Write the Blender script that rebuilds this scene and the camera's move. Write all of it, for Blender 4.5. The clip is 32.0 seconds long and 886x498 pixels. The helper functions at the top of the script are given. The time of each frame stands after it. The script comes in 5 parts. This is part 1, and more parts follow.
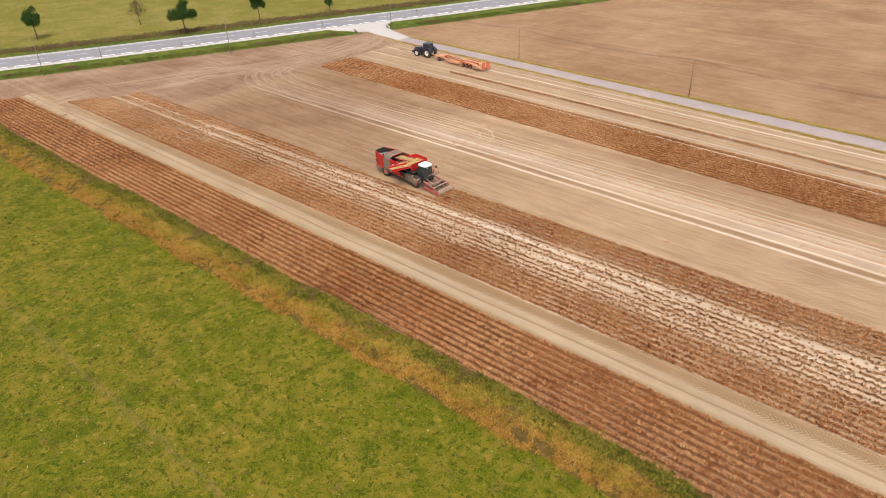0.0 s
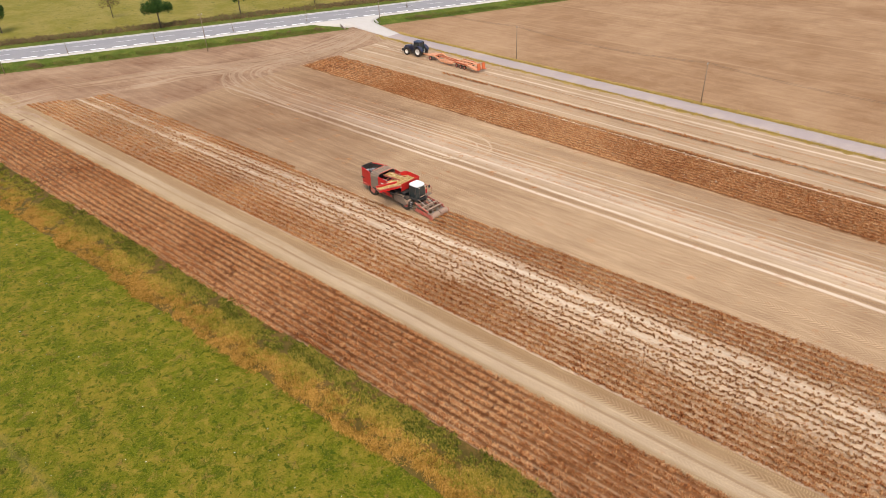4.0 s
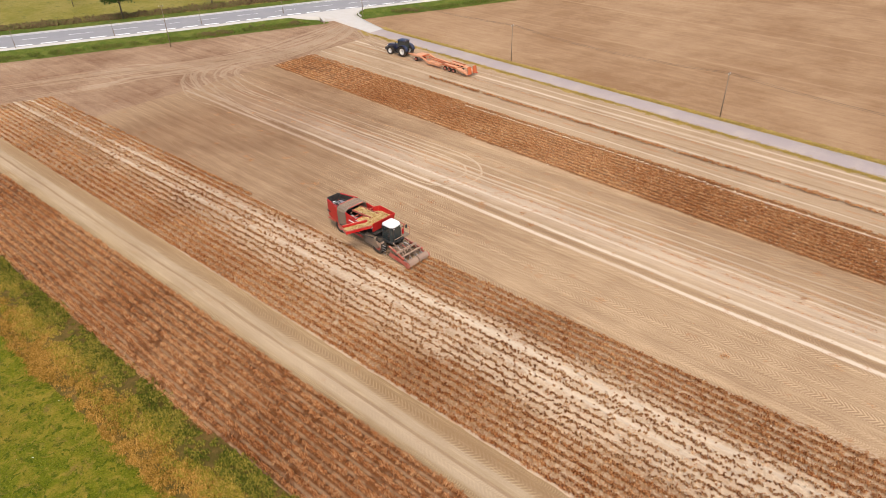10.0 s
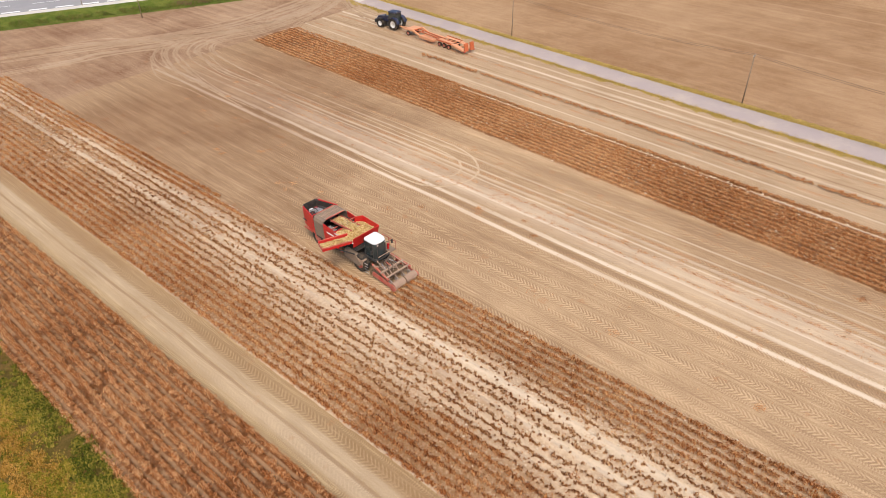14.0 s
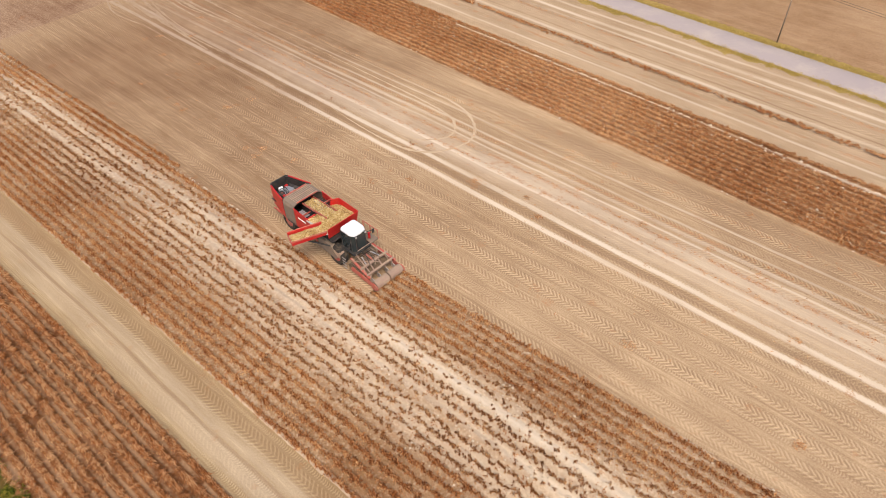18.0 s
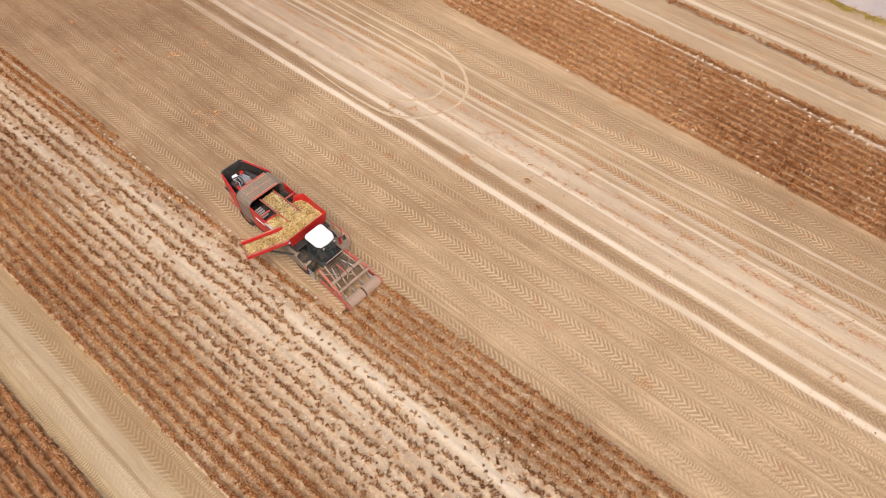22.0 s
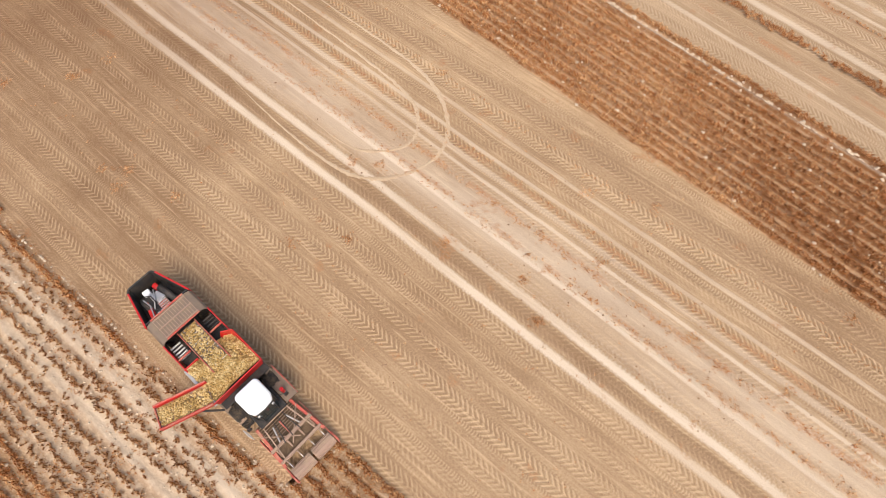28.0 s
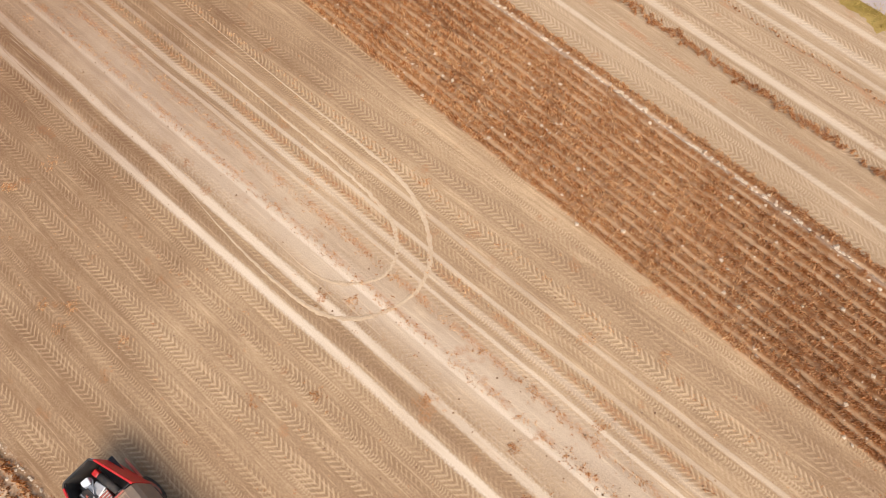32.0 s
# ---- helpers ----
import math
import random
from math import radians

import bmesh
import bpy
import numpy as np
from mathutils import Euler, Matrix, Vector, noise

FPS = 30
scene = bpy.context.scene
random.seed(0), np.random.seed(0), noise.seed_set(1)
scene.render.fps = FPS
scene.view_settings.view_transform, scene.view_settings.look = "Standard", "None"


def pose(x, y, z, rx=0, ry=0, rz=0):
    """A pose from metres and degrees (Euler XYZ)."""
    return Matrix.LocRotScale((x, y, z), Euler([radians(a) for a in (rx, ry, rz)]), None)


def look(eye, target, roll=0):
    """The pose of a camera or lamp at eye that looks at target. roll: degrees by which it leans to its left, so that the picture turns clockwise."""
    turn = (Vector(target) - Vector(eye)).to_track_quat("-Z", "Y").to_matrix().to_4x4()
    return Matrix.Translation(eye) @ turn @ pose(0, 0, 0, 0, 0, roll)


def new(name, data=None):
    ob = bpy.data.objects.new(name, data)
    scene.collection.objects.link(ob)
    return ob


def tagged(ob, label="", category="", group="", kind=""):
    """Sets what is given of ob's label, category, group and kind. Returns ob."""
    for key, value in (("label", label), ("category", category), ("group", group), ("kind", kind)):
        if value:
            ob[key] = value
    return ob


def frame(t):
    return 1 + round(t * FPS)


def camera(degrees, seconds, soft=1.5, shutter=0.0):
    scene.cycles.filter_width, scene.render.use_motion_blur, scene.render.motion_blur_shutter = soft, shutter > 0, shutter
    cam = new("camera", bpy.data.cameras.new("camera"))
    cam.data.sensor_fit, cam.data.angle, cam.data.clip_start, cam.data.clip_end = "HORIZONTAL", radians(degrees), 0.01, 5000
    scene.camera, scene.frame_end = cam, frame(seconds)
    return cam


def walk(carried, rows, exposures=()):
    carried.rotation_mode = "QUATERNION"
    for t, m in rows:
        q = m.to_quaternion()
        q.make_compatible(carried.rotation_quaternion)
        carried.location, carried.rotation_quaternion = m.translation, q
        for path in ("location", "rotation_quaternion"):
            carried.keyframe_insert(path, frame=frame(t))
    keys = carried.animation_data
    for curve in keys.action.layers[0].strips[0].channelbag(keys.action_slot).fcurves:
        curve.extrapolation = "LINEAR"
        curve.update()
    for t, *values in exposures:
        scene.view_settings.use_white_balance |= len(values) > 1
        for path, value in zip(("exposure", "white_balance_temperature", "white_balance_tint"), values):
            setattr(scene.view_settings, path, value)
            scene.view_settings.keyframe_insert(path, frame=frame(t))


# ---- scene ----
cam = camera(69.03, 32.0, 0.6)
PATH = [
    (0, (32.625, -73.317, 36.284), (31.446, -72.061, 35.267), -2.8),
    (1, (31.023, -71.862, 36.204), (29.857, -70.6, 35.179), -2.5),
    (2, (29.245, -70.212, 36.112), (28.089, -68.947, 35.08), -2.4),
    (3, (27.38, -68.351, 35.992), (26.23, -67.086, 34.954), -2.4),
    (4, (25.701, -66.384, 35.783), (24.556, -65.119, 34.74), -2.3),
    (5, (24.289, -64.139, 35.351), (23.149, -62.872, 34.304), -2.1),
    (6, (22.919, -62.269, 35.16), (21.785, -61.002, 34.107), -1.9),
    (7, (21.641, -60.561, 35.065), (20.512, -59.294, 34.007), -1.7),
    (8, (20.254, -58.74, 34.992), (19.129, -57.474, 33.927), -1.6),
    (9, (18.823, -56.851, 34.889), (17.704, -55.586, 33.818), -1.6),
    (10, (17.514, -55.083, 34.743), (16.4, -53.819, 33.666), -1.4),
    (11, (16.156, -53.352, 34.613), (15.047, -52.088, 33.531), -1.2),
    (11.5, (15.441, -52.474, 34.563), (14.335, -51.211, 33.476), -1.1),
    (12, (14.735, -51.564, 34.522), (13.635, -50.306, 33.424), -1.0),
    (12.5, (14.05, -50.61, 34.487), (12.956, -49.361, 33.373), -1.1),
    (13, (13.373, -49.633, 34.456), (12.287, -48.393, 33.324), -1.2),
    (14, (12.009, -47.715, 34.404), (10.939, -46.496, 33.234), -1.3),
    (15, (10.577, -45.781, 34.381), (9.529, -44.588, 33.166), -1.4),
    (16, (9.097, -43.817, 34.383), (8.077, -42.655, 33.115), -1.3),
    (17, (7.735, -41.801, 34.364), (6.74, -40.675, 33.044), -1.5),
    (18, (6.312, -39.737, 34.328), (5.347, -38.652, 32.952), -1.9),
    (19, (4.685, -37.601, 34.287), (3.763, -36.564, 32.846), -1.9),
    (20, (3.032, -35.404, 34.254), (2.155, -34.417, 32.751), -2.0),
    (21, (1.344, -33.145, 34.238), (0.512, -32.207, 32.68), -2.1),
    (22, (-0.338, -30.806, 34.248), (-1.128, -29.917, 32.64), -2.2),
    (23, (-1.981, -28.415, 34.251), (-2.731, -27.574, 32.599), -2.4),
    (24, (-3.621, -26.043, 34.176), (-4.333, -25.248, 32.484), -2.6),
    (25, (-5.234, -23.77, 34.052), (-5.91, -23.018, 32.327), -2.7),
    (26, (-6.897, -21.508, 33.943), (-7.537, -20.795, 32.188), -2.7),
    (27, (-8.686, -19.173, 33.806), (-9.29, -18.495, 32.024), -2.5),
    (28, (-10.429, -16.816, 33.699), (-10.999, -16.171, 31.893), -2.4),
    (29, (-12.08, -14.404, 33.615), (-12.623, -13.793, 31.79), -2.6),
    (30, (-13.555, -11.858, 33.611), (-14.083, -11.283, 31.769), -3.5),
    (31, (-15.035, -9.245, 33.68), (-15.551, -8.704, 31.825), -4.6),
    (32, (-16.729, -6.709, 33.77), (-17.232, -6.191, 31.905), -5.2),
]
walk(cam, [(t, look(eye, target, roll)) for t, eye, target, roll in PATH], [(0, 0.0, 6520, 10), (32, 0.0, 6520, 10)])

# ---------- world, sun ----------
world = bpy.data.worlds.new("overcast_sky")
scene.world = world
world.use_nodes = True
wt = world.node_tree
sky = wt.nodes.new("ShaderNodeTexSky")
sky.sky_type = "NISHITA"
sky.sun_disc = False
sky.sun_elevation = radians(58)
sky.sun_rotation = radians(130)
sky.air_density = 1.0
sky.dust_density = 4.0
sky.ozone_density = 0.6
wt.links.new(sky.outputs[0], wt.nodes["Background"].inputs[0])
wt.nodes["Background"].inputs[1].default_value = 0.205
sun = new("sun", bpy.data.lights.new("sun", "SUN"))
sun.data.energy = 2.0
sun.data.angle = radians(30)
sun.data.color = (1.0, 0.95, 0.88)
sun.matrix_world = look((0, 0, 100), (0 - 45, 0 + 38, 100 - 96))


# ---------- material helpers ----------
def shader(name, rough=0.8, metal=0.0):
    m = bpy.data.materials.new(name)
    m.use_nodes = True
    t = m.node_tree
    b = t.nodes["Principled BSDF"]
    b.inputs["Roughness"].default_value = rough
    b.inputs["Metallic"].default_value = metal
    if rough >= 0.8:
        b.inputs["Specular IOR Level"].default_value = 0.12
    return m, t, b


def put(t, socket, value):
    if isinstance(value, bpy.types.NodeSocket):
        t.links.new(value, socket)
    elif isinstance(value, tuple):
        socket.default_value = value if len(value) == 4 or socket.type == "VECTOR" else (*value, 1)
    else:
        socket.default_value = value


def calc(t, op, a, b=0.0, c=0.0, clamp=False):
    n = t.nodes.new("ShaderNodeMath")
    n.operation, n.use_clamp = op, clamp
    for s, v in zip(n.inputs, (a, b, c)):
        put(t, s, v)
    return n.outputs[0]


def blend(t, fac, a, b, mode="MIX"):
    n = t.nodes.new("ShaderNodeMix")
    n.data_type, n.blend_type = "RGBA", mode
    put(t, n.inputs[0], fac), put(t, n.inputs[6], a), put(t, n.inputs[7], b)
    return n.outputs[2]


def place(t, world_space=True):
    if world_space:
        return t.nodes.new("ShaderNodeNewGeometry").outputs["Position"]
    return t.nodes.new("ShaderNodeTexCoord").outputs["Object"]


def split(t, v):
    n = t.nodes.new("ShaderNodeSeparateXYZ")
    t.links.new(v, n.inputs[0])
    return n.outputs[0], n.outputs[1], n.outputs[2]


def join(t, x, y, z=0.0):
    n = t.nodes.new("ShaderNodeCombineXYZ")
    put(t, n.inputs[0], x), put(t, n.inputs[1], y), put(t, n.inputs[2], z)
    return n.outputs[0]


def rough_noise(t, v, scale, detail=4.0, rough=0.6):
    n = t.nodes.new("ShaderNodeTexNoise")
    n.inputs["Scale"].default_value, n.inputs["Detail"].default_value, n.inputs["Roughness"].default_value = scale, detail, rough
    t.links.new(v, n.inputs["Vector"])
    return n.outputs[0]


def step(t, v, lo, hi):
    n = t.nodes.new("ShaderNodeMapRange")
    n.interpolation_type = "SMOOTHSTEP"
    for s, x in zip(n.inputs, (v, lo, hi, 0.0, 1.0)):
        put(t, s, x)
    return n.outputs[0]


def bump(t, b, height, strength=0.5, distance=0.05):
    n = t.nodes.new("ShaderNodeBump")
    n.inputs["Strength"].default_value, n.inputs["Distance"].default_value = strength, distance
    t.links.new(height, n.inputs["Height"])
    t.links.new(n.outputs[0], b.inputs["Normal"])


def plain(name, colour, rough=0.6, metal=0.0, dirt=(0.30, 0.21, 0.13), amount=0.25, scale=3.0, relief=0.1):
    """Paint or other solid with dusty patches, in the object's own space."""
    m, t, b = shader(name, rough, metal)
    p = place(t, False)
    n1 = rough_noise(t, p, scale, 5)
    n2 = rough_noise(t, p, scale * 9, 3)
    f = calc(t, "MULTIPLY", step(t, calc(t, "ADD", calc(t, "MULTIPLY", n1, 0.7), calc(t, "MULTIPLY", n2, 0.3)), 0.4, 0.72), amount)
    put(t, b.inputs["Base Color"], blend(t, f, colour, dirt))
    put(t, b.inputs["Roughness"], calc(t, "ADD", rough, calc(t, "MULTIPLY", f, 0.5), clamp=True))
    bump(t, b, n2, relief, 0.01)
    return m


def leafy(name, colours, rough=0.8, patch=0.06, each=0.55):
    """Plant matter: a colour for each blade, shifted in wide patches."""
    m, t, b = shader(name, rough)
    r = t.nodes.new("ShaderNodeNewGeometry").outputs["Random Per Island"]
    ramp = t.nodes.new("ShaderNodeValToRGB")
    e = ramp.color_ramp.elements
    for i, c in enumerate(colours):
        k = e[i] if i < 2 else e.new(0.5)
        k.position, k.color = i / (len(colours) - 1), (*c, 1)
    n = rough_noise(t, place(t), patch, 3)
    clump = calc(t, "SUBTRACT", rough_noise(t, place(t), 1.9, 2), 0.5)
    f = calc(t, "ADD", calc(t, "MULTIPLY", r, each), calc(t, "MULTIPLY", calc(t, "SUBTRACT", n, 0.15 + each * 0.28), 0.9))
    f = calc(t, "ADD", f, calc(t, "MULTIPLY", clump, 0.8), clamp=True)
    t.links.new(f, ramp.inputs[0])
    t.links.new(ramp.outputs[0], b.inputs["Base Color"])
    return m


def soil(name, dark, light, treads=0.0, slope=0.0, bands=(), streak=0.35, chalk=0.0, damp=0.0, furrow=0.0, stain=0.0, grain=0.75):
    """Dry field soil with streaks along the rows (x), wheel bands at given (y, width, strength), tyre treads and scraps of haulm."""
    m, t, b = shader(name, 0.95)
    p = place(t)
    x, y, z = split(t, p)
    y = calc(t, "SUBTRACT", y, calc(t, "MULTIPLY", x, slope))
    wob = calc(t, "MULTIPLY", calc(t, "SUBTRACT", rough_noise(t, join(t, calc(t, "MULTIPLY", x, 0.05), calc(t, "MULTIPLY", y, 0.1)), 1.0, 2), 0.5), 0.5)
    y = calc(t, "ADD", y, wob)
    long = rough_noise(t, join(t, calc(t, "MULTIPLY", x, 0.02), y), 0.9, 5, 0.65)
    wide = rough_noise(t, p, 0.035, 3)
    mid = rough_noise(t, p, 0.45, 5, 0.7)
    broad = rough_noise(t, p, 0.14, 4, 0.65)
    fine = rough_noise(t, p, 7.0, 5, 0.7)
    crumb = rough_noise(t, p, 15.0, 3, 0.7)
    f = calc(t, "ADD", calc(t, "MULTIPLY", step(t, long, 0.32, 0.68), streak), calc(t, "MULTIPLY", step(t, wide, 0.3, 0.7), 0.45))
    f = calc(t, "ADD", f, calc(t, "MULTIPLY", calc(t, "SUBTRACT", step(t, broad, 0.32, 0.68), 0.5), 0.14))
    f = calc(t, "ADD", f, calc(t, "MULTIPLY", calc(t, "SUBTRACT", mid, 0.5), 0.7))
    f = calc(t, "ADD", f, calc(t, "MULTIPLY", calc(t, "SUBTRACT", step(t, crumb, 0.36, 0.64), 0.5), grain * 0.42))
    f = calc(t, "ADD", f, calc(t, "MULTIPLY", calc(t, "SUBTRACT", step(t, fine, 0.3, 0.7), 0.5), grain * 0.42), clamp=True)
    col = blend(t, f, dark, light)
    bright = (light[0] * 1.3, light[1] * 1.33, light[2] * 1.36, 1)
    height = fine
    if treads:
        warp = calc(t, "MULTIPLY", calc(t, "SUBTRACT", rough_noise(t, p, 1.1, 3), 0.5), 0.3)
        xw = calc(t, "ADD", x, warp)
        yw = calc(t, "ADD", y, calc(t, "MULTIPLY", warp, 0.25))
        mark, gap = 0.0, 0.0
        # wide lugged tyres and, out of step with them, narrow fine-treaded ones
        for pitch, shift, freq, lean, half, amount in ((1.57, 0.0, 18.5, 30.0, 0.27, 1.0), (1.13, 0.37, 36.0, 14.0, 0.12, 0.8)):
            u = calc(t, "ADD", calc(t, "DIVIDE", yw, pitch), shift)
            lane = calc(t, "FRACT", u)
            white = t.nodes.new("ShaderNodeTexWhiteNoise")
            white.noise_dimensions = "1D"
            t.links.new(calc(t, "FLOOR", u), white.inputs["W"])
            rnd = white.outputs[0]
            power = calc(t, "ADD", 0.25, calc(t, "MULTIPLY", rnd, 0.75))
            off = calc(t, "ABSOLUTE", calc(t, "SUBTRACT", lane, calc(t, "ADD", 0.4, calc(t, "MULTIPLY", rnd, 0.2))))
            inside = calc(t, "SUBTRACT", 1.0, step(t, off, half - 0.02, half + 0.05))
            way = calc(t, "SUBTRACT", calc(t, "MULTIPLY", calc(t, "GREATER_THAN", rnd, 0.45), 2.0), 1.0)
            phase = calc(t, "ADD", calc(t, "MULTIPLY", xw, freq), calc(t, "ADD", calc(t, "MULTIPLY", calc(t, "MULTIPLY", off, lean), way), calc(t, "MULTIPLY", rnd, 40.0)))
            wave = calc(t, "SINE", phase)
            fade = step(t, rough_noise(t, join(t, calc(t, "MULTIPLY", x, 0.13), calc(t, "MULTIPLY", y, 0.9), shift), 1.0, 4, 0.65), 0.33, 0.55)
            crumbled = step(t, calc(t, "ADD", fine, calc(t, "MULTIPLY", mid, 0.5)), 0.52, 0.80)
            worth = calc(t, "MULTIPLY", calc(t, "MULTIPLY", power, calc(t, "MULTIPLY", fade, amount)), inside)
            lug = calc(t, "MULTIPLY", calc(t, "MULTIPLY", step(t, wave, 0.15, 0.75), worth), calc(t, "SUBTRACT", 1.0, calc(t, "MULTIPLY", crumbled, 0.6)))
            low = calc(t, "MULTIPLY", calc(t, "SUBTRACT", 1.0, step(t, wave, -0.9, 0.0)), worth)
            mark, gap = (lug, low) if mark == 0.0 else (calc(t, "MAXIMUM", mark, lug), calc(t, "MAXIMUM", gap, low))
            edge = calc(t, "MULTIPLY", calc(t, "MULTIPLY", step(t, off, half, half + 0.03), calc(t, "SUBTRACT", 1.0, step(t, off, half + 0.05, half + 0.1))), calc(t, "MULTIPLY", power, 0.3))
            col = blend(t, edge, col, dark)
        col = blend(t, calc(t, "MULTIPLY", mark, treads), col, bright)
        col = blend(t, calc(t, "MULTIPLY", gap, 0.55 * treads), col, (dark[0] * 0.8, dark[1] * 0.78, dark[2] * 0.76, 1))
        scratch = rough_noise(t, join(t, calc(t, "MULTIPLY", x, 0.05), calc(t, "MULTIPLY", y, 1.0)), 5.5, 3, 0.6)
        col = blend(t, calc(t, "MULTIPLY", step(t, scratch, 0.55, 0.68), 0.35), col, bright)
        col = blend(t, calc(t, "MULTIPLY", step(t, scratch, 0.46, 0.34), 0.4), col, dark)
        height = calc(t, "ADD", fine, calc(t, "MULTIPLY", mark, -1.0))
    for by, width, power, tint, *start in bands:
        d = calc(t, "ABSOLUTE", calc(t, "SUBTRACT", y, by))
        d = calc(t, "ADD", d, calc(t, "MULTIPLY", calc(t, "SUBTRACT", fine, 0.5), width * 0.8))
        g = calc(t, "MULTIPLY", calc(t, "SUBTRACT", 1.0, step(t, d, width * 0.22, width * 0.65)), power)
        worn = step(t, rough_noise(t, join(t, calc(t, "MULTIPLY", x, 0.05), calc(t, "MULTIPLY", y, 0.6), by), 1.0, 4), 0.3, 0.62)
        if tint == RUST:
            worn = calc(t, "MULTIPLY", step(t, mid, 0.43, 0.56), step(t, calc(t, "ADD", fine, calc(t, "MULTIPLY", crumb, 0.6)), 0.68, 0.86))
            g = calc(t, "MULTIPLY", g, worn)
        else:
            g = calc(t, "MULTIPLY", g, calc(t, "ADD", 0.4, calc(t, "MULTIPLY", worn, 0.6)))
        if start:
            g = calc(t, "MULTIPLY", g, step(t, calc(t, "ADD", x, calc(t, "MULTIPLY", mid, 20.0)), start[0], start[0] + 45.0))
        col = blend(t, g, col, tint)
    if chalk:
        spots = step(t, calc(t, "ADD", calc(t, "MULTIPLY", rough_noise(t, p, 3.8, 5, 0.7), 0.8), calc(t, "MULTIPLY", wide, 0.3)), 0.52, 0.66)
        col = blend(t, calc(t, "MULTIPLY", spots, chalk), col, (0.66, 0.51, 0.35, 1))
    if furrow:
        low = calc(t, "SUBTRACT", 1.0, step(t, calc(t, "ADD", z, calc(t, "MULTIPLY", calc(t, "SUBTRACT", fine, 0.5), 0.12)), 0.02, 0.12))
        low = calc(t, "MULTIPLY", low, step(t, mid, 0.36, 0.56))
        col = blend(t, calc(t, "MULTIPLY", low, furrow), col, (0.60, 0.42, 0.25, 1))
    if stain:
        # flattened heaps of dead haulm, and their crumbs
        spot = calc(t, "MULTIPLY", step(t, rough_noise(t, p, 0.55, 2), 0.64, 0.72), step(t, calc(t, "ADD", fine, calc(t, "MULTIPLY", crumb, 0.7)), 0.74, 0.98))
        col = blend(t, calc(t, "MULTIPLY", spot, stain), col, (0.36, 0.15, 0.055, 1))
        specks = step(t, calc(t, "ADD", crumb, calc(t, "MULTIPLY", mid, 0.25)), 0.80, 0.86)
        col = blend(t, calc(t, "MULTIPLY", specks, stain * 0.8), col, (0.72, 0.58, 0.42, 1))
        col = blend(t, calc(t, "MULTIPLY", step(t, crumb, 0.30, 0.22), stain * 0.7), col, (dark[0] * 0.6, dark[1] * 0.5, dark[2] * 0.45, 1))
    if damp:
        wet = step(t, calc(t, "ADD", x, calc(t, "ADD", calc(t, "MULTIPLY", wide, 34.0), calc(t, "ADD", calc(t, "MULTIPLY", long, 10.0), calc(t, "MULTIPLY", mid, 12.0)))), 2.0, -42.0)
        wet = calc(t, "MULTIPLY", wet, calc(t, "ADD", 0.35, calc(t, "MULTIPLY", step(t, calc(t, "ADD", x, calc(t, "MULTIPLY", mid, 14.0)), -78.0, -62.0), 0.65)))
        col = blend(t, calc(t, "MULTIPLY", wet, damp), col, (0.55, 0.45, 0.40, 1), "MULTIPLY")
    put(t, b.inputs["Base Color"], col)
    bump(t, b, height, 0.6, 0.06)
    return m


PALE = (0.66, 0.53, 0.385, 1)
DUST = (0.50, 0.345, 0.205, 1)
BROWN = (0.23, 0.13, 0.068, 1)
RUST = (0.40, 0.165, 0.065, 1)
M = {}
M["field"] = soil("field_soil", (0.275, 0.166, 0.088), (0.52, 0.357, 0.204), 0.9, -0.03, (
    (-2.3, 4.2, 0.5, PALE, -80.0), (-6.35, 0.55, 0.95, PALE, -95.0), (-4.75, 0.55, 0.95, PALE, -95.0), (-5.55, 0.8, 0.55, BROWN, -80.0), (-2.75, 0.5, 0.6, PALE, -80.0),
    (0.35, 0.42, 0.55, PALE, -80.0), (-1.05, 0.5, 0.5, RUST), (-2.45, 0.4, 0.4, RUST), (0.85, 0.45, 0.5, RUST), (-0.35, 0.25, 0.6, PALE, -80.0), (-2.9, 0.25, 0.6, PALE, -80.0), (1.35, 0.28, 0.5, PALE, -80.0), (2.9, 0.3, 0.4, PALE, -80.0), (5.6, 1.4, 0.35, BROWN)), 0.35, 0.0, 0.8, 0.0, 0.6)
M["headland"] = soil("headland_soil", (0.175, 0.085, 0.043), (0.43, 0.28, 0.165), 0.0, 0.0, (), 0.3, 0.2, 0.0, 0.0, 0.5)
M["strip"] = soil("stubble_soil", (0.315, 0.205, 0.115), (0.50, 0.35, 0.212), 0.8, -0.085, (
    (23.2, 0.3, 0.5, BROWN), (25.4, 0.5, 0.6, RUST), (27.3, 0.6, 0.7, PALE), (29.2, 0.5, 0.5, PALE), (18.2, 0.4, 0.5, PALE), (19.6, 0.55, 0.6, RUST), (22.3, 0.6, 0.6, PALE), (26.2, 0.35, 0.5, PALE)), 0.35, 0.0, 0.0, 0.0, 0.45)
M["far_field"] = soil("far_field_soil", (0.245, 0.132, 0.062), (0.455, 0.29, 0.157), 0.0, -0.11, ((60, 0.8, 0.25, DUST), (84, 0.8, 0.25, DUST), (112, 0.8, 0.25, DUST)), 0.22, 0.06, 0.0, 0.0, 0.3)
M["lane"] = soil("farm_lane_soil", (0.275, 0.175, 0.085), (0.46, 0.325, 0.178), 1.0, 0.007, ((-34.0, 1.3, 0.28, PALE), (-32.9, 0.9, 0.28, PALE), (-33.45, 0.28, 0.5, BROWN), (-31.75, 1.3, 0.6, (0.27, 0.155, 0.075, 1))), 0.35, 0.0, 0.0, 0.0, 0.4)
WHITISH = (0.66, 0.55, 0.41, 1)
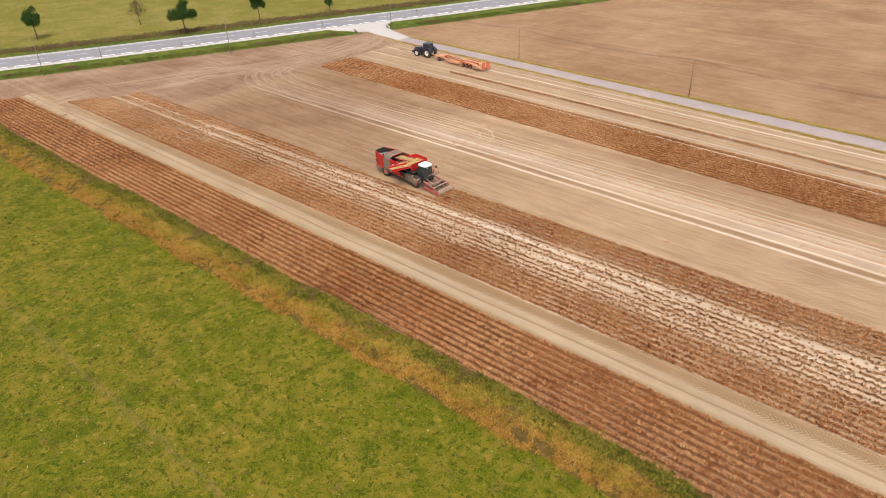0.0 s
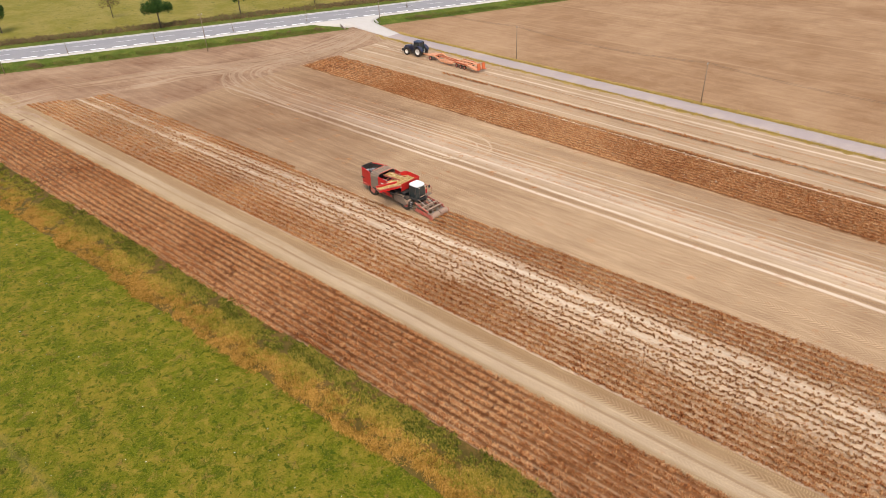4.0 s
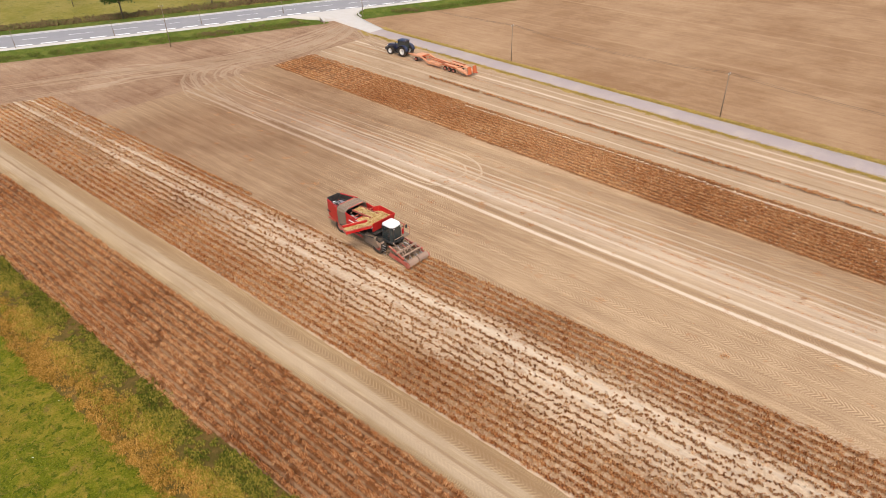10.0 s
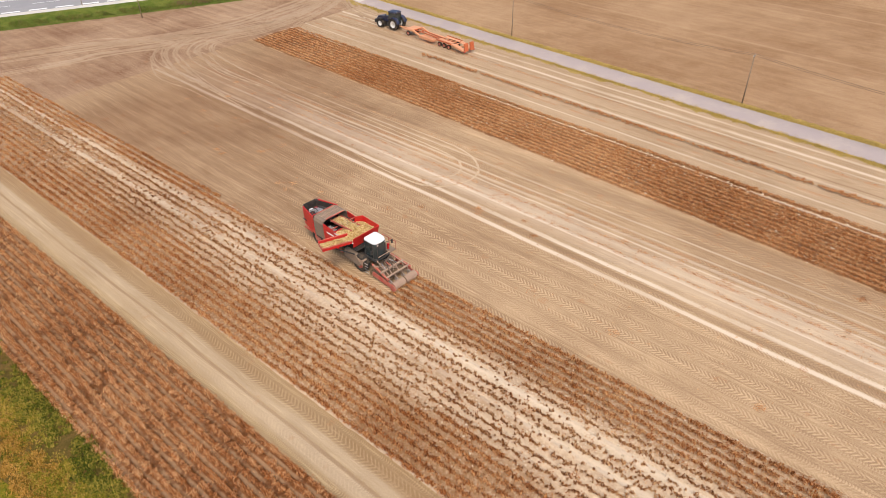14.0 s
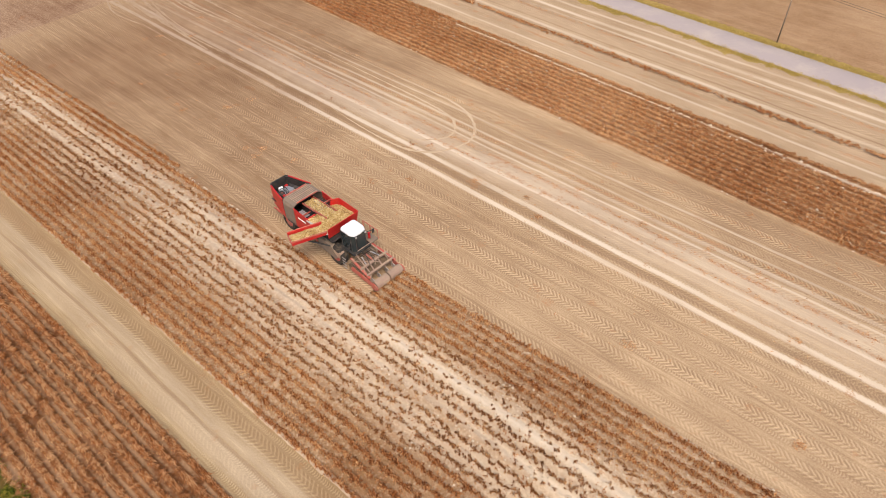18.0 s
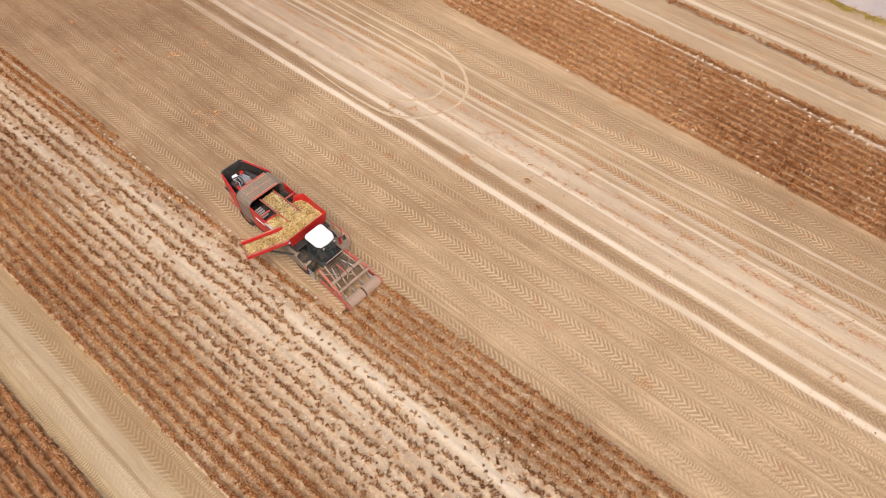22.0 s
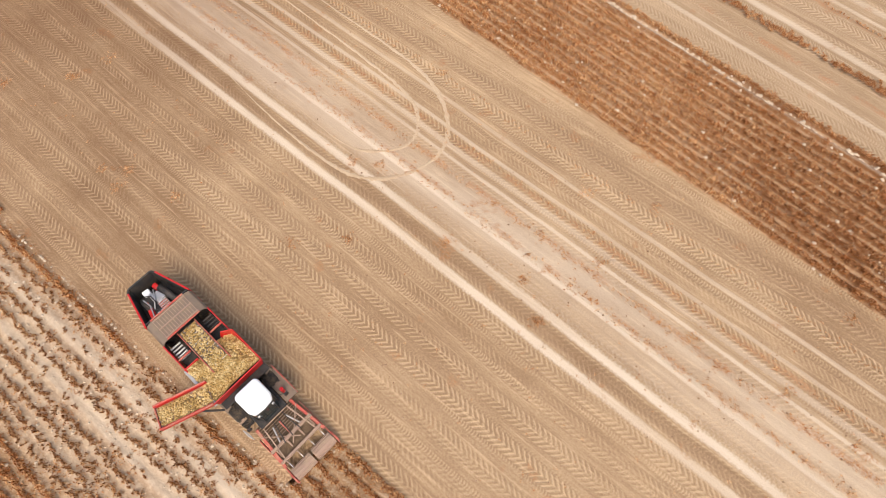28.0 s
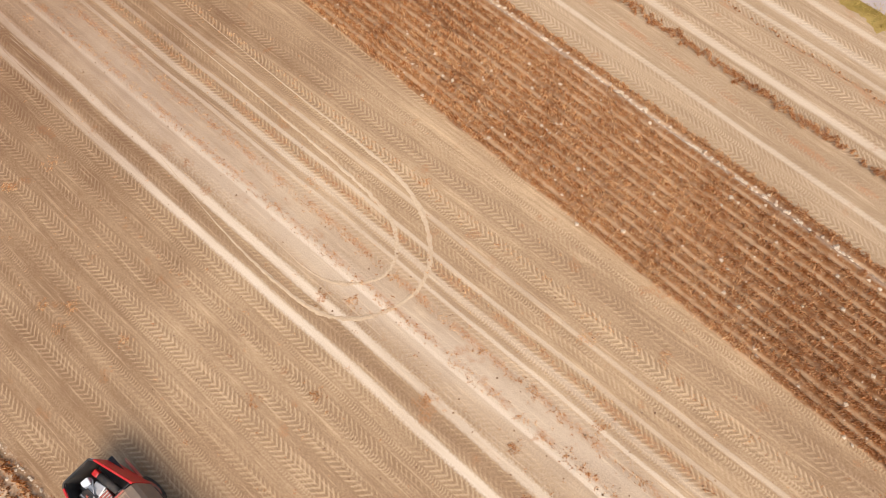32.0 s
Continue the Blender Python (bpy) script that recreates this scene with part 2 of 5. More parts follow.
M["ridge_pale"] = soil("dusty_ridge_soil", (0.23, 0.115, 0.050), (0.47, 0.305, 0.168), 0.0, 0.01, ((-23.3, 7.0, 0.62, (0.63, 0.50, 0.35, 1), -62.0), (-21.45, 0.7, 0.65, WHITISH), (-23.45, 0.6, 0.5, WHITISH), (-31.0, 0.5, 0.5, PALE)), 0.3, 0.42, 0.0, 0.0, 0.25, 0.9)
M["ridge_brown"] = soil("ridge_soil", (0.10, 0.034, 0.010), (0.25, 0.098, 0.032), 0.0, 0.0, (), 0.4, 0.06, 0.0, 0.35, 0.0, 0.9)
M["ridge_north"] = soil("ridge_soil_north", (0.13, 0.048, 0.016), (0.33, 0.15, 0.056), 0.0, -0.08, ((15.3, 0.45, 0.6, WHITISH),), 0.4, 0.16, 0.0, 0.5, 0.0, 0.9)
M["loop"] = soil("turning_track_soil", (0.46, 0.325, 0.20), (0.63, 0.48, 0.32), 0.0, 0.0, (), 0.1, 0.0, 0.0, 0.0, 0.3, 0.9)
M["dust_clod"] = plain("dusty_clod", (0.62, 0.50, 0.36), 0.95, 0, (0.40, 0.26, 0.15), 0.6, 0.8, 0.3)
M["worn"] = soil("worn_track_soil", (0.30, 0.19, 0.11), (0.50, 0.36, 0.235), 0.0, 0.0, (), 0.1, 0.0, 0.0, 0.0, 0.4, 0.9)


def grass_ground(name, a, b2, c2, scale):
    m, t, b = shader(name, 0.95)
    p = place(t)
    wide = calc(t, "SUBTRACT", rough_noise(t, p, scale * 0.12, 3), 0.5)
    n1, n2, n3 = rough_noise(t, p, scale, 5, 0.65), rough_noise(t, p, scale * 5, 4), rough_noise(t, p, min(scale * 40, 14.0), 3)
    f = step(t, calc(t, "ADD", calc(t, "MULTIPLY", n1, 0.6), calc(t, "ADD", calc(t, "MULTIPLY", n2, 0.4), calc(t, "MULTIPLY", wide, 0.3))), 0.42, 0.6)
    col = blend(t, f, a, b2)
    col = blend(t, calc(t, "MULTIPLY", step(t, n2, 0.53, 0.7), 0.85), col, c2)
    col = blend(t, calc(t, "MULTIPLY", n3, 0.5), col, (a[0] * 0.3, a[1] * 0.36, a[2] * 0.3))
    put(t, b.inputs["Base Color"], col)
    bump(t, b, n3, 0.8, 0.12)
    return m


def meadow_ground():
    """Grazed grass: fresh and yellowed patches, dark lush clumps, brown thatch and an old wheel rut."""
    m, t, b = shader("meadow_grass", 0.95)
    p = place(t)
    x, y, z = split(t, p)
    swirl = t.nodes.new("ShaderNodeVectorMath")
    swirl.operation = "MULTIPLY_ADD"
    noise = t.nodes.new("ShaderNodeTexNoise")
    noise.inputs["Scale"].default_value, noise.inputs["Detail"].default_value = 0.8, 3
    t.links.new(p, noise.inputs["Vector"])
    t.links.new(noise.outputs["Color"], swirl.inputs[0])
    swirl.inputs[1].default_value = (1.2, 1.2, 0)
    t.links.new(p, swirl.inputs[2])
    q = swirl.outputs[0]
    wide, big, mid = rough_noise(t, p, 0.11, 3), rough_noise(t, q, 0.42, 5, 0.65), rough_noise(t, q, 1.25, 5, 0.65)
    clump, fine = rough_noise(t, q, 2.1, 4, 0.6), rough_noise(t, p, 8.0, 4, 0.7)
    f = calc(t, "ADD", calc(t, "MULTIPLY", big, 0.55), calc(t, "ADD", calc(t, "MULTIPLY", mid, 0.35), calc(t, "MULTIPLY", wide, 0.25)))
    col = blend(t, step(t, f, 0.50, 0.68), (0.115, 0.128, 0.004), (0.225, 0.172, 0.016))
    col = blend(t, calc(t, "MULTIPLY", step(t, mid, 0.53, 0.68), 0.65), col, (0.31, 0.205, 0.035))
    col = blend(t, calc(t, "MULTIPLY", step(t, clump, 0.535, 0.62), 0.85), col, (0.05, 0.078, 0.002))
    col = blend(t, calc(t, "MULTIPLY", step(t, calc(t, "ADD", calc(t, "MULTIPLY", big, 0.6), calc(t, "MULTIPLY", clump, 0.4)), 0.47, 0.36), 0.75), col, (0.05, 0.068, 0.003))
    col = blend(t, calc(t, "MULTIPLY", step(t, calc(t, "ADD", calc(t, "MULTIPLY", rough_noise(t, q, 0.7, 4, 0.7), 0.7), calc(t, "MULTIPLY", fine, 0.3)), 0.54, 0.66), 0.7), col, (0.22, 0.125, 0.036))
    rut = calc(t, "SUBTRACT", y, calc(t, "ADD", -62.5, calc(t, "MULTIPLY", x, 0.042)))
    rut = calc(t, "ABSOLUTE", calc(t, "ADD", rut, calc(t, "MULTIPLY", calc(t, "SUBTRACT", mid, 0.5), 2.2)))
    col = blend(t, calc(t, "MULTIPLY", step(t, rut, 0.5, 0.05), 0.3), col, (0.27, 0.17, 0.06))
    col = blend(t, calc(t, "MULTIPLY", step(t, fine, 0.50, 0.72), 0.5), col, (0.31, 0.25, 0.035))
    col = blend(t, calc(t, "MULTIPLY", step(t, fine, 0.50, 0.28), 0.6), col, (0.035, 0.05, 0.003))
    put(t, b.inputs["Base Color"], col)
    bump(t, b, calc(t, "ADD", fine, calc(t, "MULTIPLY", clump, 1.5)), 0.8, 0.15)
    return m


M["meadow"] = meadow_ground()
M["far_meadow"] = grass_ground("dry_meadow_grass", (0.22, 0.185, 0.025), (0.32, 0.25, 0.065), (0.12, 0.125, 0.02), 0.11)
M["verge"] = grass_ground("verge_ground", (0.13, 0.09, 0.02), (0.24, 0.14, 0.04), (0.07, 0.07, 0.012), 1.6)
M["road_grass"] = grass_ground("road_verge_grass", (0.10, 0.135, 0.015), (0.20, 0.20, 0.035), (0.055, 0.09, 0.01), 0.45)
M["dry_grass"] = grass_ground("dry_verge_grass", (0.36, 0.235, 0.06), (0.50, 0.33, 0.10), (0.25, 0.19, 0.04), 0.4)
M["asphalt"] = plain("asphalt", (0.27, 0.257, 0.255), 0.9, 0, (0.36, 0.335, 0.32), 0.5, 0.3, 0.3)
M["gravel"] = plain("pale_shoulder_gravel", (0.54, 0.495, 0.44), 0.95, 0, (0.45, 0.38, 0.30), 0.4, 0.5, 0.4)
M["lane_concrete"] = plain("lane_concrete", (0.37, 0.30, 0.275), 0.9, 0, (0.47, 0.38, 0.31), 0.7, 0.25, 0.3)
M["white_line"] = plain("road_paint", (0.78, 0.77, 0.74), 0.7, 0, (0.5, 0.47, 0.42), 0.3, 0.8)
M["wood"] = plain("pole_wood", (0.24, 0.17, 0.115), 0.9, 0, (0.28, 0.23, 0.18), 0.6, 2.0, 0.4)
M["wire"] = plain("dark_wire", (0.06, 0.05, 0.045), 0.6, 0.5)
M["red"] = plain("red_paint", (0.52, 0.007, 0.009), 0.36, 0, (0.40, 0.17, 0.09), 0.2, 1.2)
M["dusty_red"] = plain("dusty_red_paint", (0.46, 0.07, 0.045), 0.6, 0, (0.42, 0.28, 0.18), 0.85, 1.6)
M["dusty_steel"] = plain("dusty_steel", (0.36, 0.235, 0.165), 0.75, 0.2, (0.46, 0.34, 0.22), 0.8, 2.5, 0.3)
M["grey"] = plain("grey_panel", (0.40, 0.38, 0.37), 0.55, 0, (0.42, 0.32, 0.24), 0.5, 1.5)
M["grille"] = plain("grille_mesh", (0.23, 0.17, 0.125), 0.8, 0.2, (0.36, 0.26, 0.17), 0.7, 2.5)
M["web"] = plain("earthy_web", (0.15, 0.098, 0.06), 0.9, 0.1, (0.30, 0.21, 0.13), 0.8, 3.0, 0.4)
M["black"] = plain("black_plastic", (0.022, 0.021, 0.02), 0.6, 0, (0.2, 0.14, 0.09), 0.35, 2.0)
M["rubber"] = plain("tyre_rubber", (0.03, 0.028, 0.026), 0.85, 0, (0.26, 0.18, 0.11), 0.5, 3.0, 0.3)
M["steel"] = plain("bare_steel", (0.52, 0.50, 0.47), 0.4, 0.7, (0.35, 0.26, 0.18), 0.4, 3.0)
M["white"] = plain("white_cab_roof", (0.82, 0.82, 0.81), 0.4, 0, (0.6, 0.54, 0.46), 0.12, 1.0)
M["blue"] = plain("dark_blue_paint", (0.010, 0.018, 0.055), 0.35, 0, (0.25, 0.19, 0.13), 0.3, 1.5)
M["orange"] = plain("orange_red_paint", (0.66, 0.29, 0.14), 0.55, 0, (0.45, 0.26, 0.14), 0.5, 1.2)
M["deep_orange"] = plain("rusty_orange_paint", (0.50, 0.105, 0.03), 0.6, 0, (0.40, 0.19, 0.09), 0.5, 1.5)
M["rim"] = plain("white_rim", (0.75, 0.73, 0.68), 0.5, 0, (0.45, 0.35, 0.25), 0.4, 3.0)
M["glass"], gt, gb = shader("cab_glass", 0.08)
gb.inputs["Base Color"].default_value = (0.03, 0.04, 0.04, 1)
gb.inputs["Specular IOR Level"].default_value = 0.8
M["concrete"] = plain("culvert_concrete", (0.40, 0.30, 0.23), 0.9, 0, (0.22, 0.13, 0.09), 0.7, 1.5, 0.4)
M["potato"] = leafy("potato_skin", ((0.20, 0.11, 0.03), (0.42, 0.26, 0.075), (0.60, 0.42, 0.16), (0.74, 0.58, 0.30)), 0.75, 0.8)
M["haulm"] = leafy("withered_haulm", ((0.12, 0.034, 0.009), (0.38, 0.128, 0.033), (0.57, 0.258, 0.085), (0.78, 0.51, 0.26)), 0.85, 0.05, 0.7)
M["haulm_dark"] = leafy("dark_withered_haulm", ((0.10, 0.028, 0.008), (0.32, 0.103, 0.027), (0.50, 0.205, 0.062), (0.70, 0.43, 0.20)), 0.85, 0.05, 0.7)
M["haulm_dusty"] = leafy("dusty_withered_haulm", ((0.09, 0.028, 0.009), (0.27, 0.095, 0.028), (0.44, 0.19, 0.066), (0.68, 0.43, 0.21)), 0.85, 0.05, 0.7)
M["straw"] = leafy("straw_grass", ((0.20, 0.15, 0.03), (0.40, 0.27, 0.065), (0.56, 0.38, 0.12)), 0.85, 0.2, 0.7)
M["reed"] = leafy("dry_verge_plants", ((0.08, 0.095, 0.006), (0.21, 0.175, 0.015), (0.37, 0.245, 0.028), (0.52, 0.32, 0.07)), 0.85, 0.3, 0.7)
M["rusty_reed"] = leafy("rusty_verge_plants", ((0.10, 0.07, 0.008), (0.28, 0.145, 0.02), (0.43, 0.205, 0.032), (0.55, 0.31, 0.075)), 0.85, 0.3, 0.7)
M["nettle"] = leafy("green_verge_plants", ((0.028, 0.042, 0.004), (0.085, 0.10, 0.008), (0.185, 0.17, 0.016), (0.36, 0.26, 0.045)), 0.8, 0.25, 0.75)
M["tuft"] = leafy("meadow_tufts", ((0.05, 0.085, 0.003), (0.14, 0.16, 0.01), (0.30, 0.24, 0.032)), 0.85, 0.1)
M["ditch"] = leafy("ditch_plants", ((0.04, 0.065, 0.008), (0.09, 0.125, 0.015), (0.16, 0.15, 0.03), (0.2, 0.12, 0.05)), 0.8, 0.12)
M["hedge"] = leafy("brown_hedge_plants", ((0.075, 0.05, 0.025), (0.16, 0.10, 0.05), (0.24, 0.17, 0.08), (0.12, 0.14, 0.03)), 0.9, 0.06)
M["leaf"] = leafy("tree_leaves", ((0.018, 0.045, 0.01), (0.04, 0.085, 0.016), (0.075, 0.12, 0.025)), 0.7, 0.3)
M["bark"] = plain("bark", (0.12, 0.09, 0.065), 0.95, 0, (0.2, 0.17, 0.12), 0.5, 4.0, 0.5)
for k in ("haulm", "haulm_dark", "haulm_dusty", "reed", "rusty_reed", "straw", "nettle", "tuft", "hedge", "ditch", "leaf"):
    M[k].node_tree.nodes["Principled BSDF"].inputs["Specular IOR Level"].default_value = 0.1


# ---------- geometry helpers ----------
def mesh_of(name, verts, faces, material, smooth=False):
    """A mesh from numpy arrays of corners and equal-sided faces."""
    me = bpy.data.meshes.new(name)
    verts, faces = np.asarray(verts, np.float32), np.asarray(faces, np.int32)
    n, k = faces.shape
    me.vertices.add(len(verts))
    me.vertices.foreach_set("co", verts.ravel())
    me.loops.add(n * k)
    me.loops.foreach_set("vertex_index", faces.ravel())
    me.polygons.add(n)
    me.polygons.foreach_set("loop_start", np.arange(n, dtype=np.int32) * k)
    me.polygons.foreach_set("use_smooth", np.full(n, smooth))
    me.materials.append(material)
    me.update(calc_edges=True)
    me.validate()
    return me


def sheet(name, lower, upper, x0, x1, nx, ny, material, z=None, smooth=True):
    """A ground sheet between the lines y = lower(x) and y = upper(x); z(x, y, v) gives heights."""
    xs, vs = np.linspace(x0, x1, nx), np.linspace(0, 1, ny)
    X, V = np.meshgrid(xs, vs, indexing="ij")
    Y = lower(X) * (1 - V) + upper(X) * V
    Z = z(X, Y, V) if z else 0 * X
    i = (np.arange(nx - 1)[:, None] * ny + np.arange(ny - 1)[None]).ravel()
    return new(name, mesh_of(name, np.stack([X, Y, Z], -1).reshape(-1, 3), np.stack([i, i + ny, i + ny + 1, i + 1], -1), material, smooth))


def spline(points, n):
    """Smooth line through a few points."""
    p = np.array(points, float)
    p = np.vstack([2 * p[0] - p[1], p, 2 * p[-1] - p[-2]])
    out = []
    for s in np.linspace(0, len(p) - 3 - 1e-6, n):
        i, u = int(s), s - int(s)
        a, b, c, d = p[i : i + 4]
        out.append(0.5 * (2 * b + (c - a) * u + (2 * a - 5 * b + 4 * c - d) * u**2 + (3 * b - a - 3 * c + d) * u**3))
    return np.array(out)


def sides(line):
    d = np.gradient(line[:, :2], axis=0)
    d /= np.linalg.norm(d, axis=1)[:, None] + 1e-9
    return np.stack([-d[:, 1], d[:, 0]], -1)


def ribbon(name, points, offsets, heights, material, n=60, ragged=0.0, taper=0):
    """A strip along a smooth line; offsets across it and the height at each."""
    line = spline(points, n)
    side = sides(line)
    rows = []
    for o, h in zip(offsets, heights):
        w = o + ragged * np.random.uniform(-1, 1, n)
        if taper:
            w = offsets[0] / 2 + offsets[-1] / 2 + (w - offsets[0] / 2 - offsets[-1] / 2) * np.clip(np.minimum(np.arange(n), np.arange(n)[::-1]) / taper, 0.03, 1)
        rows.append(np.c_[line[:, :2] + side * w[:, None], np.full(n, h)])
    V = np.stack(rows, 1).reshape(-1, 3)
    k = len(offsets)
    i = (np.arange(n - 1)[:, None] * k + np.arange(k - 1)[None]).ravel()
    return new(name, mesh_of(name, V, np.stack([i, i + k, i + k + 1, i + 1], -1), material, True))


def blades(count, reach, rise, width, droop=0.6, spread=0.1, rng=np.random):
    """One plant: bent blades out of one root. Corners and faces."""
    V, F = [], []
    for b in range(count):
        a, l = rng.uniform(0, 2 * np.pi), reach * rng.uniform(0.5, 1.0)
        h, w = rise * rng.uniform(0.5, 1.0), width * rng.uniform(0.6, 1.2)
        d, s = np.array([np.cos(a), np.sin(a), 0]), np.array([-np.sin(a), np.cos(a), 0]) * w / 2
        o = np.array([*rng.normal(0, spread, 2), 0])
        mid, tip = o + d * l * 0.5 + [0, 0, h], o + d * l + [0, 0, h * (1 - droop)] + np.array([*rng.normal(0, l * 0.15, 2), 0])
        V += [o - s * 0.6, o + s * 0.6, mid - s, mid + s, tip]
        k = 5 * b
        F += [[k, k + 1, k + 3], [k, k + 3, k + 2], [k + 2, k + 3, k + 4]]
    return np.array(V), np.array(F)


def stalks(count, reach, rise, width, droop=0.6, spread=0.1, rng=np.random):
    """One withered plant: thin bent stalks with leaf scraps. Corners and faces."""
    V, F = [], []
    for b in range(count):
        a, l = rng.uniform(0, 2 * np.pi), reach * rng.uniform(0.4, 1.0)
        h, w = rise * rng.uniform(0.35, 1.0), width * rng.uniform(0.5, 1.4)
        d, s = np.array([np.cos(a), np.sin(a), 0]), np.array([-np.sin(a), np.cos(a), 0]) * w / 2
        o = np.array([*rng.normal(0, spread, 2), 0])
        mid = o + d * l * 0.6 + [0, 0, h]
        tip = o + d * l * 1.2 + [0, 0, h * (1 - droop)] + np.array([*rng.normal(0, l * 0.3, 2), 0])
        V += [o, mid - s, mid + s, tip]
        F += [[4 * b, 4 * b + 2, 4 * b + 1], [4 * b + 1, 4 * b + 2, 4 * b + 3]]
    return np.array(V), np.array(F)


def scatter(name, protos, where, size, material):
    """Many plants, joined: each spot takes one of the prototypes, turned and scaled."""
    rng = np.random.RandomState(len(where))
    pick, turn = rng.randint(len(protos), size=len(where)), rng.uniform(0, 2 * np.pi, len(where))
    Vs, Fs, base = [], [], 0
    for k, (V, F) in enumerate(protos):
        at = np.flatnonzero(pick == k)
        if not len(at):
            continue
        c, s, z = np.cos(turn[at])[:, None], np.sin(turn[at])[:, None], size[at][:, None]
        W = np.stack([(V[:, 0] * c - V[:, 1] * s) * z, (V[:, 0] * s + V[:, 1] * c) * z, V[:, 2] * z], -1) + where[at][:, None]
        Vs.append(W.reshape(-1, 3))
        Fs.append((F[None] + (base + np.arange(len(at)) * len(V))[:, None, None]).reshape(-1, F.shape[1]))
        base += len(at) * len(V)
    return new(name, mesh_of(name, np.concatenate(Vs), np.concatenate(Fs), material))


HX, HY = -22.2, -17.6


def line_of(a, b):
    return lambda x: a + b * x


# Borders of the strips, y = a + b x, from the meadow up to the farm lane.
verge_out, crop_low = line_of(-46.35, 0.041), line_of(-42.2, 0.027)
crop_top, lane_top = line_of(-35.0, 0.01), line_of(-31.25, 0.005)
mid_top = line_of(-15.95, 0.028)
lifted_edge = line_of(-19.5, 0.002)
strip_low, strip_top = line_of(6.9, -0.077), line_of(16.3, -0.078)
lane_low, lane_up = line_of(31.0, -0.108), line_of(34.9, -0.109)
ROW = 0.72
NEAR = [(-186, -120), (-162, -68), (-147.6, -36.4), (-135.0, -11.8), (-120.0, 19), (-109.0, 43.4), (-94.7, 73), (-68, 132), (-20, 235)]
near_line = spline(NEAR, 200)


def road_x(y):
    """The field-side edge of the road at y."""
    return np.interp(y, near_line[:, 1], near_line[:, 0])


# ---------- ground ----------
def rolling(X, Y, V):
    return -0.9 + 0.0 * X


ground = sheet("ground", line_of(-2500, 0), line_of(2500, 0), -2500, 2500, 60, 60, M["far_field"], rolling)
tagged(sheet("east_field", line_of(-60, 0), line_of(45, 0), 105, 700, 40, 40, M["far_field"], lambda X, Y, V: -0.05 + 0 * X), "bare brown field beyond the crop strips", "field", kind="structure")
tagged(ground, "bare brown soil reaching the horizon", "ground", kind="structure")


def lumps(amount, scale):
    def z(X, Y, V):
        return amount * (np.sin(X * 2.1 * scale + Y * 1.3) * np.sin(Y * 1.7 * scale - X * 0.4) + 0.6 * np.sin(X * 0.35 * scale) * np.sin(Y * 0.5 * scale + 1))
    return z




def mid_edge(x):
    """Upper edge of the middle crop: two rows lower where the harvester has passed."""
    u = np.clip((x - HX - 3.3) / 0.5, 0, 1)
    return mid_top(x) * u + lifted_edge(x) * (1 - u)


tagged(sheet("field", lambda x: mid_edge(x) - 0.2, lambda x: strip_low(x) + 0.2, -84, 120, 500, 90, M["field"], lumps(0.012, 1.0)),
       "tilled tan soil with tyre tread prints and pale wheel tracks", "field", kind="structure")
tagged(sheet("stubble_field", lambda x: strip_top(x) - 0.2, lambda x: lane_low(x) + 0.1, -84, 120, 300, 60, M["strip"], lumps(0.012, 1.0)),
       "pale dry soil lifted of its crop, with tread prints", "field", kind="structure")


def head_z(X, Y, V):
    return 0.01 * np.sin(X * 1.3) * np.sin(Y * 1.1) - 0.012


Yh, Vh = np.meshgrid(np.linspace(-76, 43.5, 160), np.linspace(0, 1, 90), indexing="ij")
Xh = (road_x(Yh) + 8.4) * (1 - Vh) + (-83.9 - np.where(Yh > 24, 0.0, 0.0)) * Vh
i = (np.arange(159)[:, None] * 90 + np.arange(89)[None]).ravel()
Yf, Vf = np.meshgrid(np.linspace(28, 235, 80), np.linspace(0, 1, 80) ** 2, indexing="ij")
Xf = (road_x(Yf) + 8.6) * (1 - Vf) + 700 * Vf
k = (np.arange(79)[:, None] * 80 + np.arange(79)[None]).ravel()
far = new("far_field", mesh_of("far_field", np.stack([Xf, Yf, -0.035 + 0 * Xf], -1).reshape(-1, 3), np.stack([k, k + 1, k + 81, k + 80], -1), M["far_field"], True))
tagged(far, "bare brown field across the farm lane", "field", kind="structure")
head = new("headland", mesh_of("headland", np.stack([Xh, Yh, head_z(Xh, Yh, Vh)], -1).reshape(-1, 3), np.stack([i, i + 1, i + 91, i + 90], -1), M["headland"], True))
tagged(head, "trampled brown soil headland beside the road ditch", "field", kind="structure")
tagged(sheet("farm_track", lambda x: crop_top(x) - 0.2, lambda x: lane_top(x) + 0.2, -118, 120, 400, 14, M["lane"], lumps(0.012, 1.0)),
       "pale sandy farm track between two crop strips", "track", kind="structure")


def meadow_z(X, Y, V):
    return 0.07 * np.sin(X * 0.5 + 0.3 * Y) * np.sin(Y * 0.43 + 1) + 0.04 * np.sin(X * 1.7) * np.sin(Y * 1.9) - 0.02


tagged(sheet("meadow", line_of(-420, 0), lambda x: verge_out(x) + 0.3, -220, 240, 260, 160, M["meadow"], meadow_z), "green meadow grass with yellowish worn patches", "meadow", kind="structure")


def verge_z(X, Y, V):
    return 0.28 * np.sin(V * np.pi) * (1 + 0.3 * np.sin(X * 0.7) + 0.25 * np.sin(X * 2.3 + Y)) - 0.02 * 1


tagged(sheet("field_verge", lambda x: verge_out(x) - 0.3, lambda x: crop_low(x) + 0.3, -135, 120, 360, 14, M["verge"], verge_z), "overgrown verge of dry and green weeds", "verge", kind="structure")


